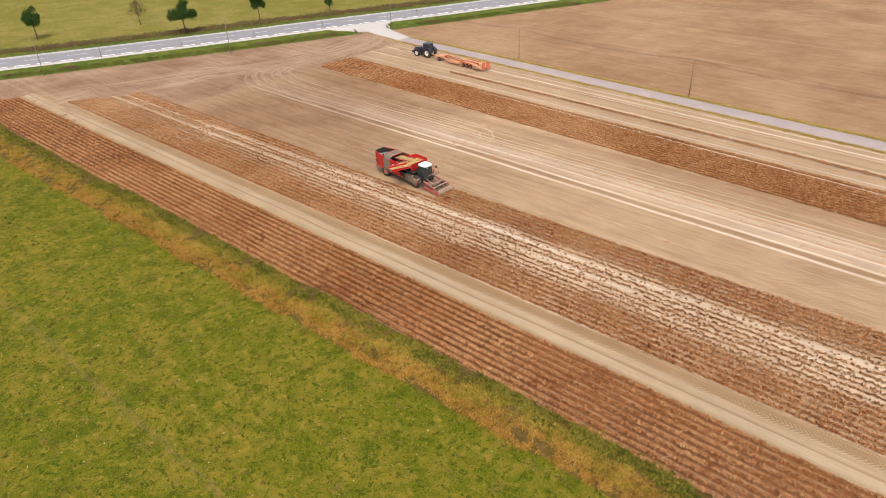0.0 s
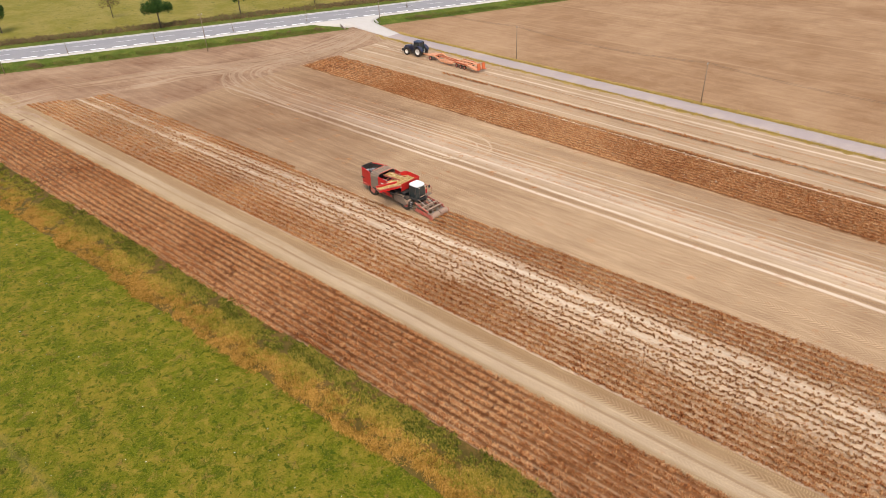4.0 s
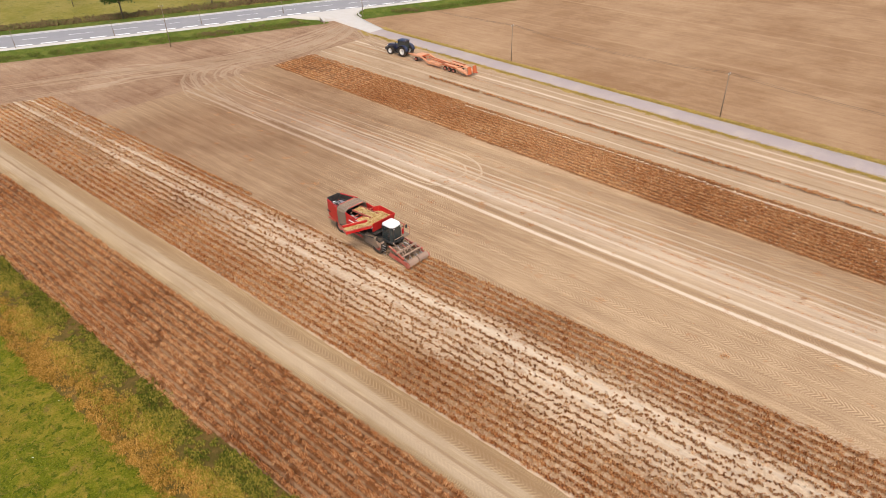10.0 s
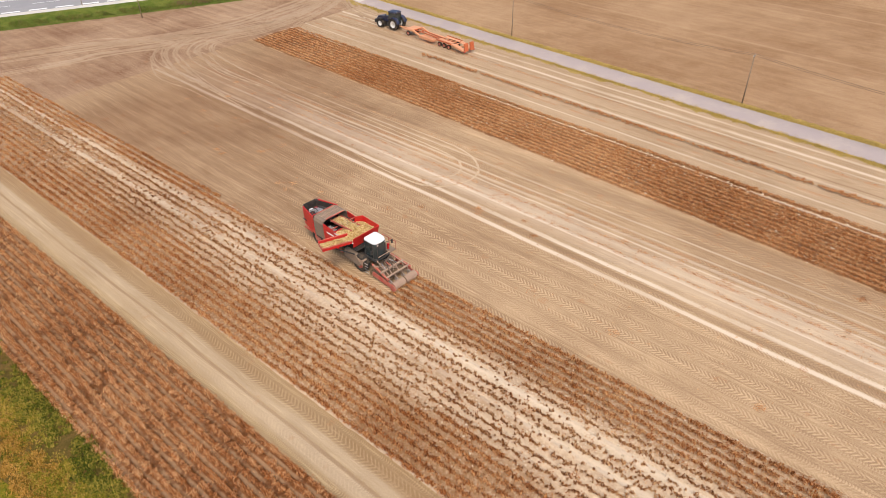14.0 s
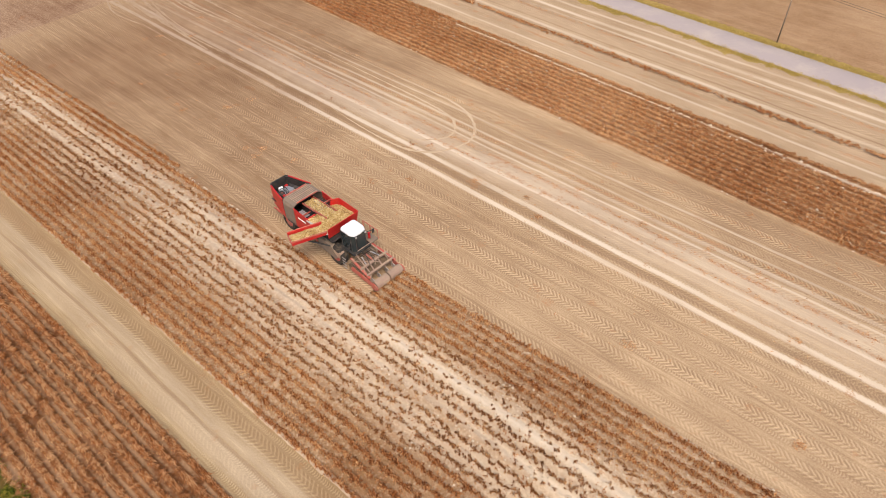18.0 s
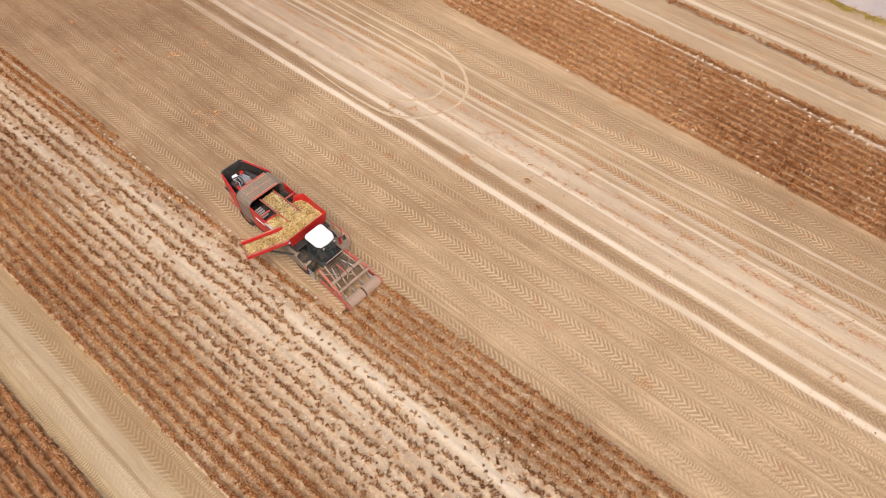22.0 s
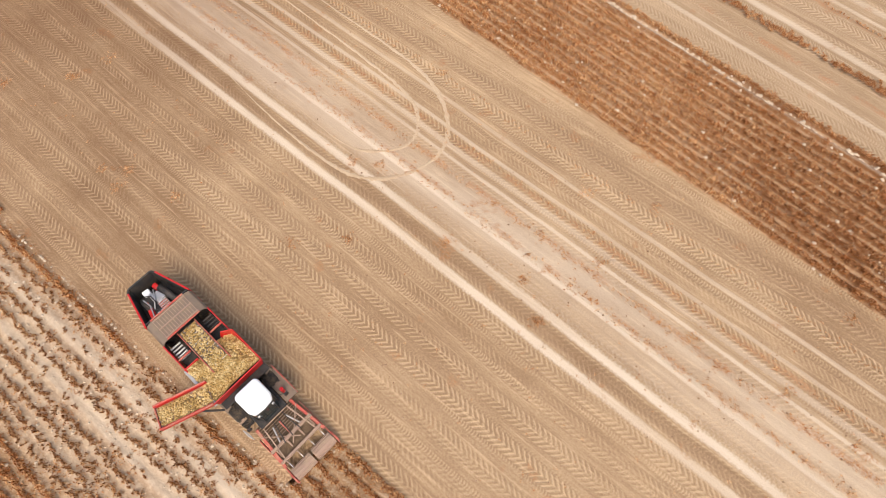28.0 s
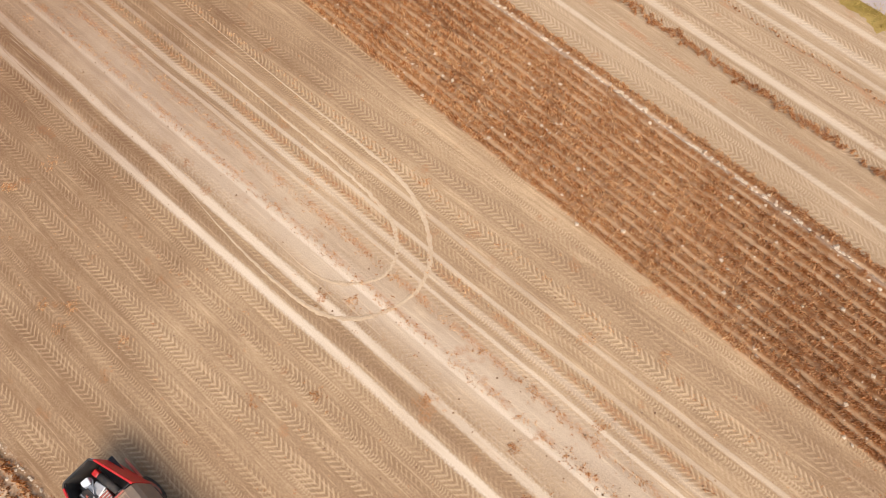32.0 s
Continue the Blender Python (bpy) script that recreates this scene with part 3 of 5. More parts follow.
# ---------- ridged crop strips ----------
def ridges(low, height, rough):
    def z(X, Y, V):
        d = (Y - low(X)) / ROW
        hill = height * (0.5 - 0.5 * np.cos(2 * np.pi * d)) + rough * (np.random.rand(*X.shape) - 0.5) + 0.01
        rim = np.clip(np.minimum(V, 1 - V) * V.shape[1] / 3 - 0.02, 0, 1)
        rim = rim * np.clip((X - X[0]) / 1.5, 0, 1)
        return hill * rim - 0.03 * (1 - rim)
    return z


def strip_of_rows(name, low, top, x0, x1, material, height, label, slant=0.0, ref=None):
    width = float(top(0) - low(0))
    ob = sheet(name, low, top, x0, x1, int((x1 - x0) / 0.32), int(width / ROW * 6), material, ridges(ref or low, height, 0.05))
    if slant:
        co = np.empty(len(ob.data.vertices) * 3, np.float32)
        ob.data.vertices.foreach_get("co", co)
        co = co.reshape(-1, 3)
        pull = np.clip((x0 + 40 - co[:, 0]) / 40, 0, 1)
        co[:, 0] += pull * slant * (co[:, 1] - low(co[:, 0]))
        ob.data.vertices.foreach_set("co", co.ravel())
    return tagged(ob, label, "crop rows", kind="structure")


def south_rows(x):
    return crop_top(x) - 13 * ROW


strip_of_rows("crop_ridges_south", crop_low, crop_top, -122, 110, M["ridge_brown"], 0.22, "brown earthed-up potato ridges", 0.45, south_rows)
strip_of_rows("crop_ridges_middle", lane_top, lifted_edge, -106, 110, M["ridge_pale"], 0.10, "dusty whitish earthed-up potato ridges", 0.55)
strip_of_rows("crop_ridges_uncut", lambda x: lifted_edge(x) + 0.002, mid_top, HX + 3.5, 110, M["ridge_pale"], 0.14, "dusty potato ridges still to be lifted", 0.0)
strip_of_rows("crop_ridges_north", strip_low, strip_top, -84.3, 110, M["ridge_north"], 0.22, "reddish-brown earthed-up potato ridges", 0.0)

rs = np.random.RandomState(7)
HAULM = [stalks(46, 0.17, 0.24, 0.03, 0.7, 0.07, np.random.RandomState(i)) for i in range(12)]
TINY = [stalks(20, 0.09, 0.17, 0.04, 0.75, 0.04, np.random.RandomState(180 + i)) for i in range(12)]
SMALL = [stalks(28, 0.12, 0.19, 0.042, 0.75, 0.055, np.random.RandomState(20 + i)) for i in range(12)]


def patches(x, y, s):
    """Smooth patchiness between 0 and 1."""
    return 0.5 + 0.25 * (np.sin(x * 0.9 * s + 1.3 * np.sin(y * 0.7)) + np.sin(x * 0.37 * s + y * 1.9 + 2) * np.cos(y * 0.8 * s))


def plants(name, low, top, x0, x1, step_x, protos, material, size, label, slant=0.0, thin=0.0, bare=(), skip=None, stray=0.075, ref=None, lift=0.11):
    ref = ref or low
    rows = int(max((float(top(q) - ref(q)) for q in (x0, 0))) / ROW + 0.4)
    pts = []
    for r in range(rows):
        x = np.arange(x0, x1, step_x) + rs.uniform(-0.35, 0.35, int(np.ceil((x1 - x0) / step_x))) * step_x
        y = ref(x) + (r + 0.5) * ROW
        keep = rs.rand(len(x)) > thin * (0.4 + 1.2 * (patches(x, y, 0.6) > 0.62))
        for b0, b1, p in bare:
            keep &= ~((y > b0) & (y < b1) & (rs.rand(len(x)) < p))
        keep &= (y < top(x) - 0.12) & (y > low(x) - 0.1)
        keep &= (x > -62) | (rs.rand(len(x)) < 0.62)
        keep &= x > x0 + slant * (r + 0.5) * ROW
        if skip is not None:
            keep &= ~skip(x, y)
        pts.append(np.c_[x, y + rs.normal(0, stray, len(x)), np.full(len(x), lift)][keep])
    pts = np.concatenate(pts)
    return tagged(scatter(name, protos, pts, size * rs.uniform(0.65, 1.2, len(pts)), material), label, "potato plants", kind="stuff")


def lifted(x, y):
    """Rows that the harvester has already taken."""
    return (x < HX + 3.6) & (y > lifted_edge(x))


def tracks(x, y):
    """Bare wheel tracks through the middle crop, and the thin stand round them."""
    near = np.minimum(abs(y + 21.45 - 0.01 * x), abs(y + 23.45 - 0.01 * x))
    return (near < 0.3) & (rs.rand(len(x)) < 0.75)


def dusty(x, y):
    """Dusty rows of the middle crop, wider towards the east."""
    return abs(y + 23.5 - 0.01 * x) < 1.9 + 1.5 * np.clip((x + 80) / 50, 0, 1) + 1.4 * (patches(x, y, 0.4) - 0.5)


plants("potato_haulm_south", crop_low, crop_top, -121, 37, 0.23, HAULM, M["haulm"], 1.12, "withered reddish-brown potato haulm in dense rows", 0.45, 0.03, (), None, 0.035, south_rows, 0.16)
plants("potato_haulm_middle", lane_top, mid_top, -105, 37, 0.18, SMALL, M["haulm_dark"], 1.38, "withered reddish-brown haulm in rows on dusty soil", 0.55, 0.05, (), lambda x, y: lifted(x, y) | dusty(x, y), 0.035)
plants("potato_haulm_dusty", lane_top, mid_top, -103, 37, 0.125, TINY, M["haulm_dusty"], 1.22, "withered dark brown potato haulm, sparse on whitish dusty ridges", 0.4, 0.12, (), lambda x, y: lifted(x, y) | ~dusty(x, y) | tracks(x, y), 0.1)
plants("potato_haulm_north", strip_low, strip_top, -82.5, 30, 0.22, HAULM, M["haulm"], 1.12, "withered orange-brown potato haulm in dense rows", 0.0, 0.05, (), lambda x, y: (abs(y - 15.3 + 0.08 * x) < 0.3) & (x > -42) & (rs.rand(len(x)) < 0.97), 0.035, None, 0.16)
SCRAP_ROW = [stalks(14, 0.14, 0.19, 0.07, 0.75, 0.06, np.random.RandomState(160 + i)) for i in range(6)]
for low_, top_, ref_, tone, size_ in ((crop_low, crop_top, south_rows, "haulm", 1.4), (lane_top, mid_top, None, "haulm_dark", 1.3), (strip_low, strip_top, None, "haulm", 1.4)):
    plants("potato_haulm_east", low_, top_, 30 if low_ is strip_low else 37, 75, 0.5, SCRAP_ROW, M[tone], size_, "withered brown potato haulm at the far end of the rows", 0.0, 0.05, (), None, 0.06, ref_)
edge = line_of(21.1, -0.082)
plants("potato_haulm_left_over", lambda x: edge(x) - 0.38, lambda x: edge(x) + 0.5, -56, 30, 0.12, HAULM, M["haulm"], 1.0, "single leftover row of brown potato haulm", 0.0, 0.2, (), None, 0.16)
plants("haulm_scraps", line_of(25.0, -0.085), lambda x: line_of(25.0, -0.085)(x) + ROW, -60, 30, 0.3, SMALL, M["haulm"], 0.6, "thin line of brown haulm scraps", 0.0, 0.4)

# loose scraps between the rows
SCRAP = [stalks(9, 0.14, 0.07, 0.05, 0.7, 0.09, np.random.RandomState(110 + i)) for i in range(8)]
n = 4500
x = rs.uniform(-75, 40, n)
y = lane_top(x) + 0.2 + rs.rand(n) * (mid_edge(x) - lane_top(x) - 0.4)
clear = (np.minimum(abs(y + 21.45 - 0.01 * x), abs(y + 23.45 - 0.01 * x)) > 0.25) | (rs.rand(n) < 0.25)
tagged(scatter("haulm_debris", SCRAP, np.c_[x, y, np.full(n, 0.06)][clear], rs.uniform(0.5, 1.2, clear.sum()), M["haulm_dark"]), "loose brown scraps of haulm between the rows", "litter", kind="stuff")

# scraps of haulm and clods left on the tilled soil
n = 5200
x = rs.uniform(-60, 40, n)
y = np.where(rs.rand(n) < 0.8, rs.choice([-1.1, -1.1, -2.5, -2.5, 0.9, 4.2], n) - 0.03 * x + rs.normal(0, 0.16, n), rs.uniform(-14, 8, n))
heaps = np.c_[rs.uniform(-70, 30, 40), rs.uniform(-14, 7, 40)]
pick = rs.randint(0, 40, n // 5)
x[: n // 5], y[: n // 5] = (heaps[pick] + rs.normal(0, 0.22, (n // 5, 2))).T
y = np.clip(y, mid_top(x) + 0.4, strip_low(x) - 0.2)
tagged(scatter("haulm_litter", SCRAP, np.c_[x, y, np.full(n, 0.01)], rs.uniform(0.25, 0.7, n), M["haulm"]), "scattered scraps of brown haulm on tilled soil", "litter", kind="stuff")
n = 1500
x = rs.uniform(-80, 40, n)
y = rs.uniform(-15, 8, n)
CLOD = [(np.array([(1, 0, 0), (0, 1, 0), (-1, 0, 0), (0, -1, 0), (0, 0, 0.8), (0, 0, -0.5)]) * rs.uniform(0.6, 1.3, (6, 1)), np.array([(0, 1, 4), (1, 2, 4), (2, 3, 4), (3, 0, 4), (1, 0, 5), (2, 1, 5), (3, 2, 5), (0, 3, 5)])) for k in range(6)]
tagged(scatter("soil_clods", CLOD, np.c_[x, y, np.full(n, 0.02)], rs.uniform(0.025, 0.07, n), M["headland"]), "small brown clods on the tilled soil", "soil", kind="stuff")
n = 5000
x = rs.uniform(-95, 50, n)
y = np.clip(-22.4 + 0.01 * x + rs.normal(0, 2.6, n), lane_top(x) + 0.3, mid_edge(x) - 0.3)
x[:1300] = rs.uniform(-45, 30, 1300)
y[:1300] = np.where(rs.rand(1300) < 0.6, 15.3 - 0.08 * x[:1300] + rs.normal(0, 0.13, 1300), strip_low(x[:1300]) + rs.rand(1300) * 8)
tagged(scatter("dusty_clods", CLOD, np.c_[x, y, np.full(n, 0.12)], rs.uniform(0.03, 0.11, n) * np.where(np.arange(n) < 1300, 1.5, 1.0), M["dust_clod"]), "pale dusty clods between the plants", "soil", kind="stuff")

# weeds of the verge and tufts of the meadow
WEED = [stalks(34, 0.34, 0.34, 0.07, 0.75, 0.2, np.random.RandomState(40 + i)) for i in range(9)]
BUSH = [stalks(36, 0.32, 0.5, 0.12, 0.5, 0.2, np.random.RandomState(60 + i)) for i in range(9)]


def verge_plants(name, count, v0, v1, wave, protos, sizes, material, label, skip=None):
    """Weeds in a wavering band of the verge, from v0 to v1 across it (0: the meadow, 1: the crop)."""
    x = rs.uniform(-130, 38, count)
    v = v0 + (v1 - v0) * rs.rand(count) + wave * (np.sin(x * 0.42 + v0 * 9) + 0.6 * np.sin(x * 1.13 + 2) + 0.5 * np.sin(x * 0.11))
    y = verge_out(x) * (1 - v) + crop_low(x) * v
    keep = (x > -60) | (rs.rand(count) < 0.45)
    if skip is not None:
        keep &= ~skip(x, y)
    z = 0.2 * np.sin(np.clip(v, 0, 1) * np.pi)
    tagged(scatter(name, protos, np.c_[x, y, z][keep], rs.uniform(*sizes, keep.sum()), material), label, "weeds", kind="stuff")


verge_plants("rusty_weeds", 5600, -0.06, 0.44, 0.04, WEED, (0.4, 1.0), M["rusty_reed"], "rusty orange dead grass and weeds", lambda x, y: patches(x * 1.4, y * 1.3, 0.6) + rs.normal(0, 0.15, len(x)) < 0.28)
verge_plants("dry_weeds", 4300, 0.22, 0.68, 0.05, WEED, (0.45, 1.0), M["reed"], "yellow and straw-coloured dry weeds", lambda x, y: patches(x * 1.1 + 4, y * 1.5, 0.7) + rs.normal(0, 0.15, len(x)) < 0.3)
verge_plants("olive_weeds", 1700, 0.05, 0.7, 0.05, BUSH, (0.22, 0.55), M["nettle"], "low olive-green weeds among the dry grass", lambda x, y: patches(x * 1.2 + 9, y * 1.2, 0.5) + rs.normal(0, 0.1, len(x)) < 0.5)
verge_plants("green_weeds", 4200, 0.6, 1.0, 0.035, BUSH, (0.35, 0.85), M["nettle"], "dark green nettles and bushy weeds", lambda x, y: patches(x * 1.7, y, 0.4) + rs.normal(0, 0.12, len(x)) < 0.33)
n = 9000
x = rs.uniform(-95, 30, n)
y = verge_out(x) - rs.uniform(0, 1, n) ** 1.1 * 30
TUFT = [blades(9, 0.12, 0.09, 0.04, 0.5, 0.13, np.random.RandomState(80 + i)) for i in range(6)]
lush = patches(x * 1.6, y * 1.2, 0.8) > 0.55
tagged(scatter("meadow_tufts", TUFT, np.c_[x, y, 0 * x][lush], rs.uniform(0.7, 1.6, lush.sum()), M["tuft"]), "tufts of meadow grass", "grass", kind="stuff")
n = 700
x, y = rs.uniform(-95, 30, n), rs.rand(n)
y = verge_out(x) - 0.6 - y * 29
tagged(scatter("meadow_docks", BUSH, np.c_[x, y, 0 * x], rs.uniform(0.2, 0.5, n), M["nettle"]), "dark green dock clumps in the meadow", "weeds", kind="stuff")
n = 260
x = rs.uniform(-95, 30, n)
y = verge_out(x) - 0.5 - rs.rand(n) * 29
tagged(scatter("meadow_flowers", CLOD, np.c_[x, y, np.full(n, 0.1)], rs.uniform(0.02, 0.05, n), M["white_line"]), "small white flower heads in the meadow", "flowers", kind="stuff")

# ---------- farm lane along the field ----------
MAIN = [(x, float(lane_low(x) + lane_up(x)) / 2) for x in (-84, -60, -30, 0, 40, 120)]
LANE = [(-92, 43.6), (-88, 43.0)] + MAIN
tagged(ribbon("lane_verge", LANE[1:], (-3.6, -2.0, 0, 2.0, 3.5), (-0.02, 0.02, 0.025, 0.02, -0.02), M["dry_grass"], 700, 0.16), "strip of yellow dry grass along the farm lane", "verge", kind="structure")
tagged(ribbon("farm_lane", LANE, (-2.0, -1.9, 0, 1.9, 2.0), (0.0, 0.05, 0.07, 0.05, 0.0), M["lane_concrete"], 160, 0.05), "grey concrete farm lane", "road", kind="structure")

x = rs.uniform(-84, 30, 2400)
side_ = np.where(rs.rand(2400) < 0.5, -1, 1) * (1.95 + np.abs(rs.normal(0, 0.45, 2400)))
y = (lane_low(x) + lane_up(x)) / 2 + side_
DRY = [blades(8, 0.17, 0.16, 0.06, 0.6, 0.18, np.random.RandomState(90 + i)) for i in range(5)]
tagged(scatter("lane_grass", DRY, np.c_[x, y, 0 * x], rs.uniform(0.5, 1.2, len(x)), M["straw"]), "tufts of dry yellow grass along the farm lane", "grass", kind="stuff")

# ---------- country road, ditch and verges ----------
W = 14.2
BANK = ((-9.2, -8.0, -6.2, -3.6, -0.5, 0.5), (0.02, 0.12, -0.55, -0.25, 0.2, 0.2))
tagged(ribbon("road_grass_verge", near_line[near_line[:, 1] < 46][::6], *BANK, M["road_grass"], 140, 0.15), "green grass bank and ditch beside the road", "verge", kind="structure")
tagged(ribbon("road_grass_verge_north", near_line[near_line[:, 1] > 50][::6], *BANK, M["road_grass"], 120, 0.15), "green grass bank and ditch beside the road", "verge", kind="structure")
tagged(ribbon("road_shoulder", NEAR, (-0.2, 0.3, W - 0.3, W + 0.2), (0.2, 0.3, 0.3, 0.2), M["gravel"], 200, 0.1), "pale gravel road shoulder", "shoulder", kind="structure")
tagged(ribbon("road", NEAR, (1.5, 1.6, W / 2, W - 1.6, W - 1.5), (0.3, 0.32, 0.40, 0.32, 0.3), M["asphalt"], 200), "grey asphalt country road with white markings", "road", kind="structure")
tagged(ribbon("far_road_verge", NEAR, (W, W + 0.5, W + 4.0, W + 5.5), (0.22, 0.22, 0.12, 0.0), M["road_grass"], 200, 0.2), "narrow green verge across the road", "verge", kind="structure")
tagged(ribbon("far_meadow", NEAR, (W + 5, W + 40, W + 160, W + 900), (-0.02, -0.02, -0.02, -0.02), M["far_meadow"], 120), "dry yellow-green pasture beyond the road", "meadow", kind="structure")

road_line = spline(NEAR, 400)
road_side = sides(road_line)
road_run = np.r_[0, np.cumsum(np.linalg.norm(np.diff(road_line, axis=0), axis=1))]


def on_road(s, o):
    return [np.interp(s, road_run, road_line[:, k] + road_side[:, k] * o) for k in (0, 1)]


def dash(s0, s1, o, w, z):
    p = [on_road(s0, o - w), on_road(s0, o + w), on_road(s1, o + w), on_road(s1, o - w)]
    return [(*q, z) for q in p]


markings = new("road_markings")
tagged(markings, "white painted dashes and edge lines on asphalt", "road marking", kind="structure")
for o, w, z, on, gap in ((W / 2, 0.10, 0.412, 5.0, 4.0), (2.2, 0.35, 0.338, 3.2, 1.5), (W - 2.2, 0.12, 0.338, 30.0, 0.2)):
    s = 30.0
    while s < 330:
        q = dash(s, s + on, o, w, z)
        ob = new("dash", mesh_of("dash", q, [[0, 1, 2, 3]], M["white_line"]))
        ob.parent = markings
        s += on + gap

# mouth of the lane with its concrete kerb and culvert
edge_a = spline([(-86, 40.7), (-92, 41.7), (-98, 42.8), (-102, 43.4), (-105, 42.4), (-108.3, 40.0), (-111, 38.5)], 40)
edge_b = spline([(-86, 44.6), (-92, 46.6), (-98, 48.9), (-101, 50.6), (-102.6, 53.0), (-103.6, 56.0), (-105, 58.5)], 40)
rise = np.interp(np.linspace(0, 1, 40), [0, 0.35, 0.8, 1], [0.075, 0.15, 0.305, 0.315])
V = np.stack([np.c_[edge_a * (1 - u) + edge_b * u, (rise - 0.03 * abs(u - 0.5)) * (s > 0) - 0.7 * (s == 0)] for u, s in zip((0, 0, 0.2, 0.5, 0.8, 1, 1), (0, 1, 1, 1, 1, 1, 0))], 1).reshape(-1, 3)
k = (np.arange(39)[:, None] * 7 + np.arange(6)[None]).ravel()
tagged(new("lane_mouth", mesh_of("lane_mouth", V, np.stack([k, k + 1, k + 8, k + 7], -1), M["gravel"], True)), "pale gravel mouth of the farm lane at the road", "road", kind="structure")
# worn curves where vehicles turn: middle line, half width, lines in the bundle, how far they stray
MOUTH = [(-97, 45), (-93, 36), (-90, 27), (-89.6, 19)]
for pts, w, count, stray in (
        (MOUTH + [(-91, 13.6), (-92.8, 8.6), (-92, 3.8), (-90, 1.1), (-85, -1.1), (-78, -2.9), (-71.5, -3.5), (-66, -3.8), (-58, -4.5), (-48, -4.9)], 0.25, 5, 0.12),
        (MOUTH + [(-90.5, 13.6), (-92, 9), (-91, 4.8), (-88.5, 2.2), (-83, 0), (-76, -1.7), (-68, -2.7), (-60, -3.25), (-50, -3.45)], 0.25, 5, 0.15),
        (MOUTH + [(-92, 12), (-94, 6), (-93, 2), (-88, -1.6), (-80, -4), (-72, -4.6), (-64, -4.8)], 0.9, 7, 0.4),
        ([(-95, 45), (-89, 34), (-87, 20), (-89, 13.6), (-89.5, 8.8), (-87.5, 5), (-82.4, 2.8), (-74, 1.6), (-63, 1.33), (-52, 0.85)], 0.8, 7, 0.3),
        ([(-94, 43), (-88, 30), (-86, 18), (-87.5, 10), (-85, 6), (-78, 4.4), (-68, 3.8), (-58, 3.2)], 0.5, 4, 0.3),
        (MOUTH + [(-92.5, 12), (-96, 6), (-99.5, 0.6), (-103, -3), (-105.5, -7.3), (-112, -24), (-118, -46)], 1.5, 14, 0.5),
        ([(-90, 14), (-91.5, 6), (-92.4, 2.3), (-95, -1.8), (-97, -6), (-97.6, -11), (-101, -22), (-104, -32)], 1.1, 9, 0.5),
        ([(-98, 44), (-95.5, 36), (-94, 27), (-94, 17), (-97, 6), (-104, -10), (-111, -26)], 1.6, 9, 0.7),
        ([(-108, -25), (-106, -36), (-100, -33.2), (-90, -32.8)], 1.2, 9, 0.4),
        ([(-95, 45), (-88, 36), (-84, 25), (-80, 21), (-66, 21.4)], 0.8, 6, 0.4),
        ([(-94, 44), (-84, 38), (-72, 35.5), (-60, 34.2), (-40, 31.8)], 0.6, 6, 0.3), ([(-93, 42), (-82, 35.5), (-70, 32.5), (-58, 31), (-30, 28.6)], 0.5, 6, 0.3)):
    for k in range(int(count * 0.75)):
        o = rs.uniform(-1, 1) * w * 1.3
        half = rs.uniform(0.1, 0.26) * (2.2 if w > 1 and k % 2 else 1)
        path_ = np.array(pts) + np.array([rs.normal(0, stray, 2) for q in pts])
        cut = rs.randint(0, 2)
        tagged(ribbon("worn_track", path_[: len(path_) - cut], (o - half, o - half * 0.4, o + half * 0.4, o + half), (-0.015, 0.012 + k * 0.0012, 0.012 + k * 0.0012, -0.015), M["worn"], 260, 0.12, 60), "pale worn wheel track curving over the headland", "track", kind="structure")
for pts, w in (([(-52, 5.6), (-40, 5.0), (-31.5, 4.6), (-27.8, 3.4), (-25.7, 1.2), (-25.6, -1.2), (-27.2, -3.6), (-30, -4.6), (-36, -4.4), (-44, -3.2)], 0.15), ([(-52, 3.9), (-40, 3.3), (-31, 2.6), (-28.2, 1.4), (-27.4, -0.5), (-28.8, -2.3), (-31, -3.0), (-36, -2.7)], 0.13)):
    tagged(ribbon("turning_track", pts, (-w, -w * 0.5, 0, w * 0.5, w), (-0.01, 0.016, 0.02, 0.016, -0.01), M["loop"], 220, 0.06, 60), "pale loop of a turning tyre track", "track", kind="structure")


# ---------- parts ----------
def part(name, bm, material, parent, label="", smooth=False):
    me = bpy.data.meshes.new(name)
    bm.to_mesh(me)
    bm.free()
    me.materials.append(material)
    if smooth:
        for f in me.polygons:
            f.use_smooth = True
    ob = new(name, me)
    ob.parent = parent
    return tagged(ob, label)


def thing(name, label, category, m=None, group="", kind=""):
    ob = new(name)
    ob.matrix_basis = m or Matrix.Identity(4)
    return tagged(ob, label, category, group, kind)


def box(size, at=(0, 0, 0), bevel=0.03, turn=(0, 0, 0), bm=None):
    bm2 = bmesh.new()
    bmesh.ops.create_cube(bm2, size=1)
    bmesh.ops.scale(bm2, vec=size, verts=bm2.verts)
    if bevel:
        bmesh.ops.bevel(bm2, geom=bm2.edges[:], offset=min(bevel, min(size) * 0.3), segments=2, affect="EDGES", profile=0.5)
    bmesh.ops.transform(bm2, matrix=pose(*at, *turn), verts=bm2.verts)
    return merge(bm, bm2)


def merge(bm, bm2):
    if bm is None:
        return bm2
    me = bpy.data.meshes.new("tmp")
    bm2.to_mesh(me)
    bm2.free()
    bm.from_mesh(me)
    bpy.data.meshes.remove(me)
    return bm


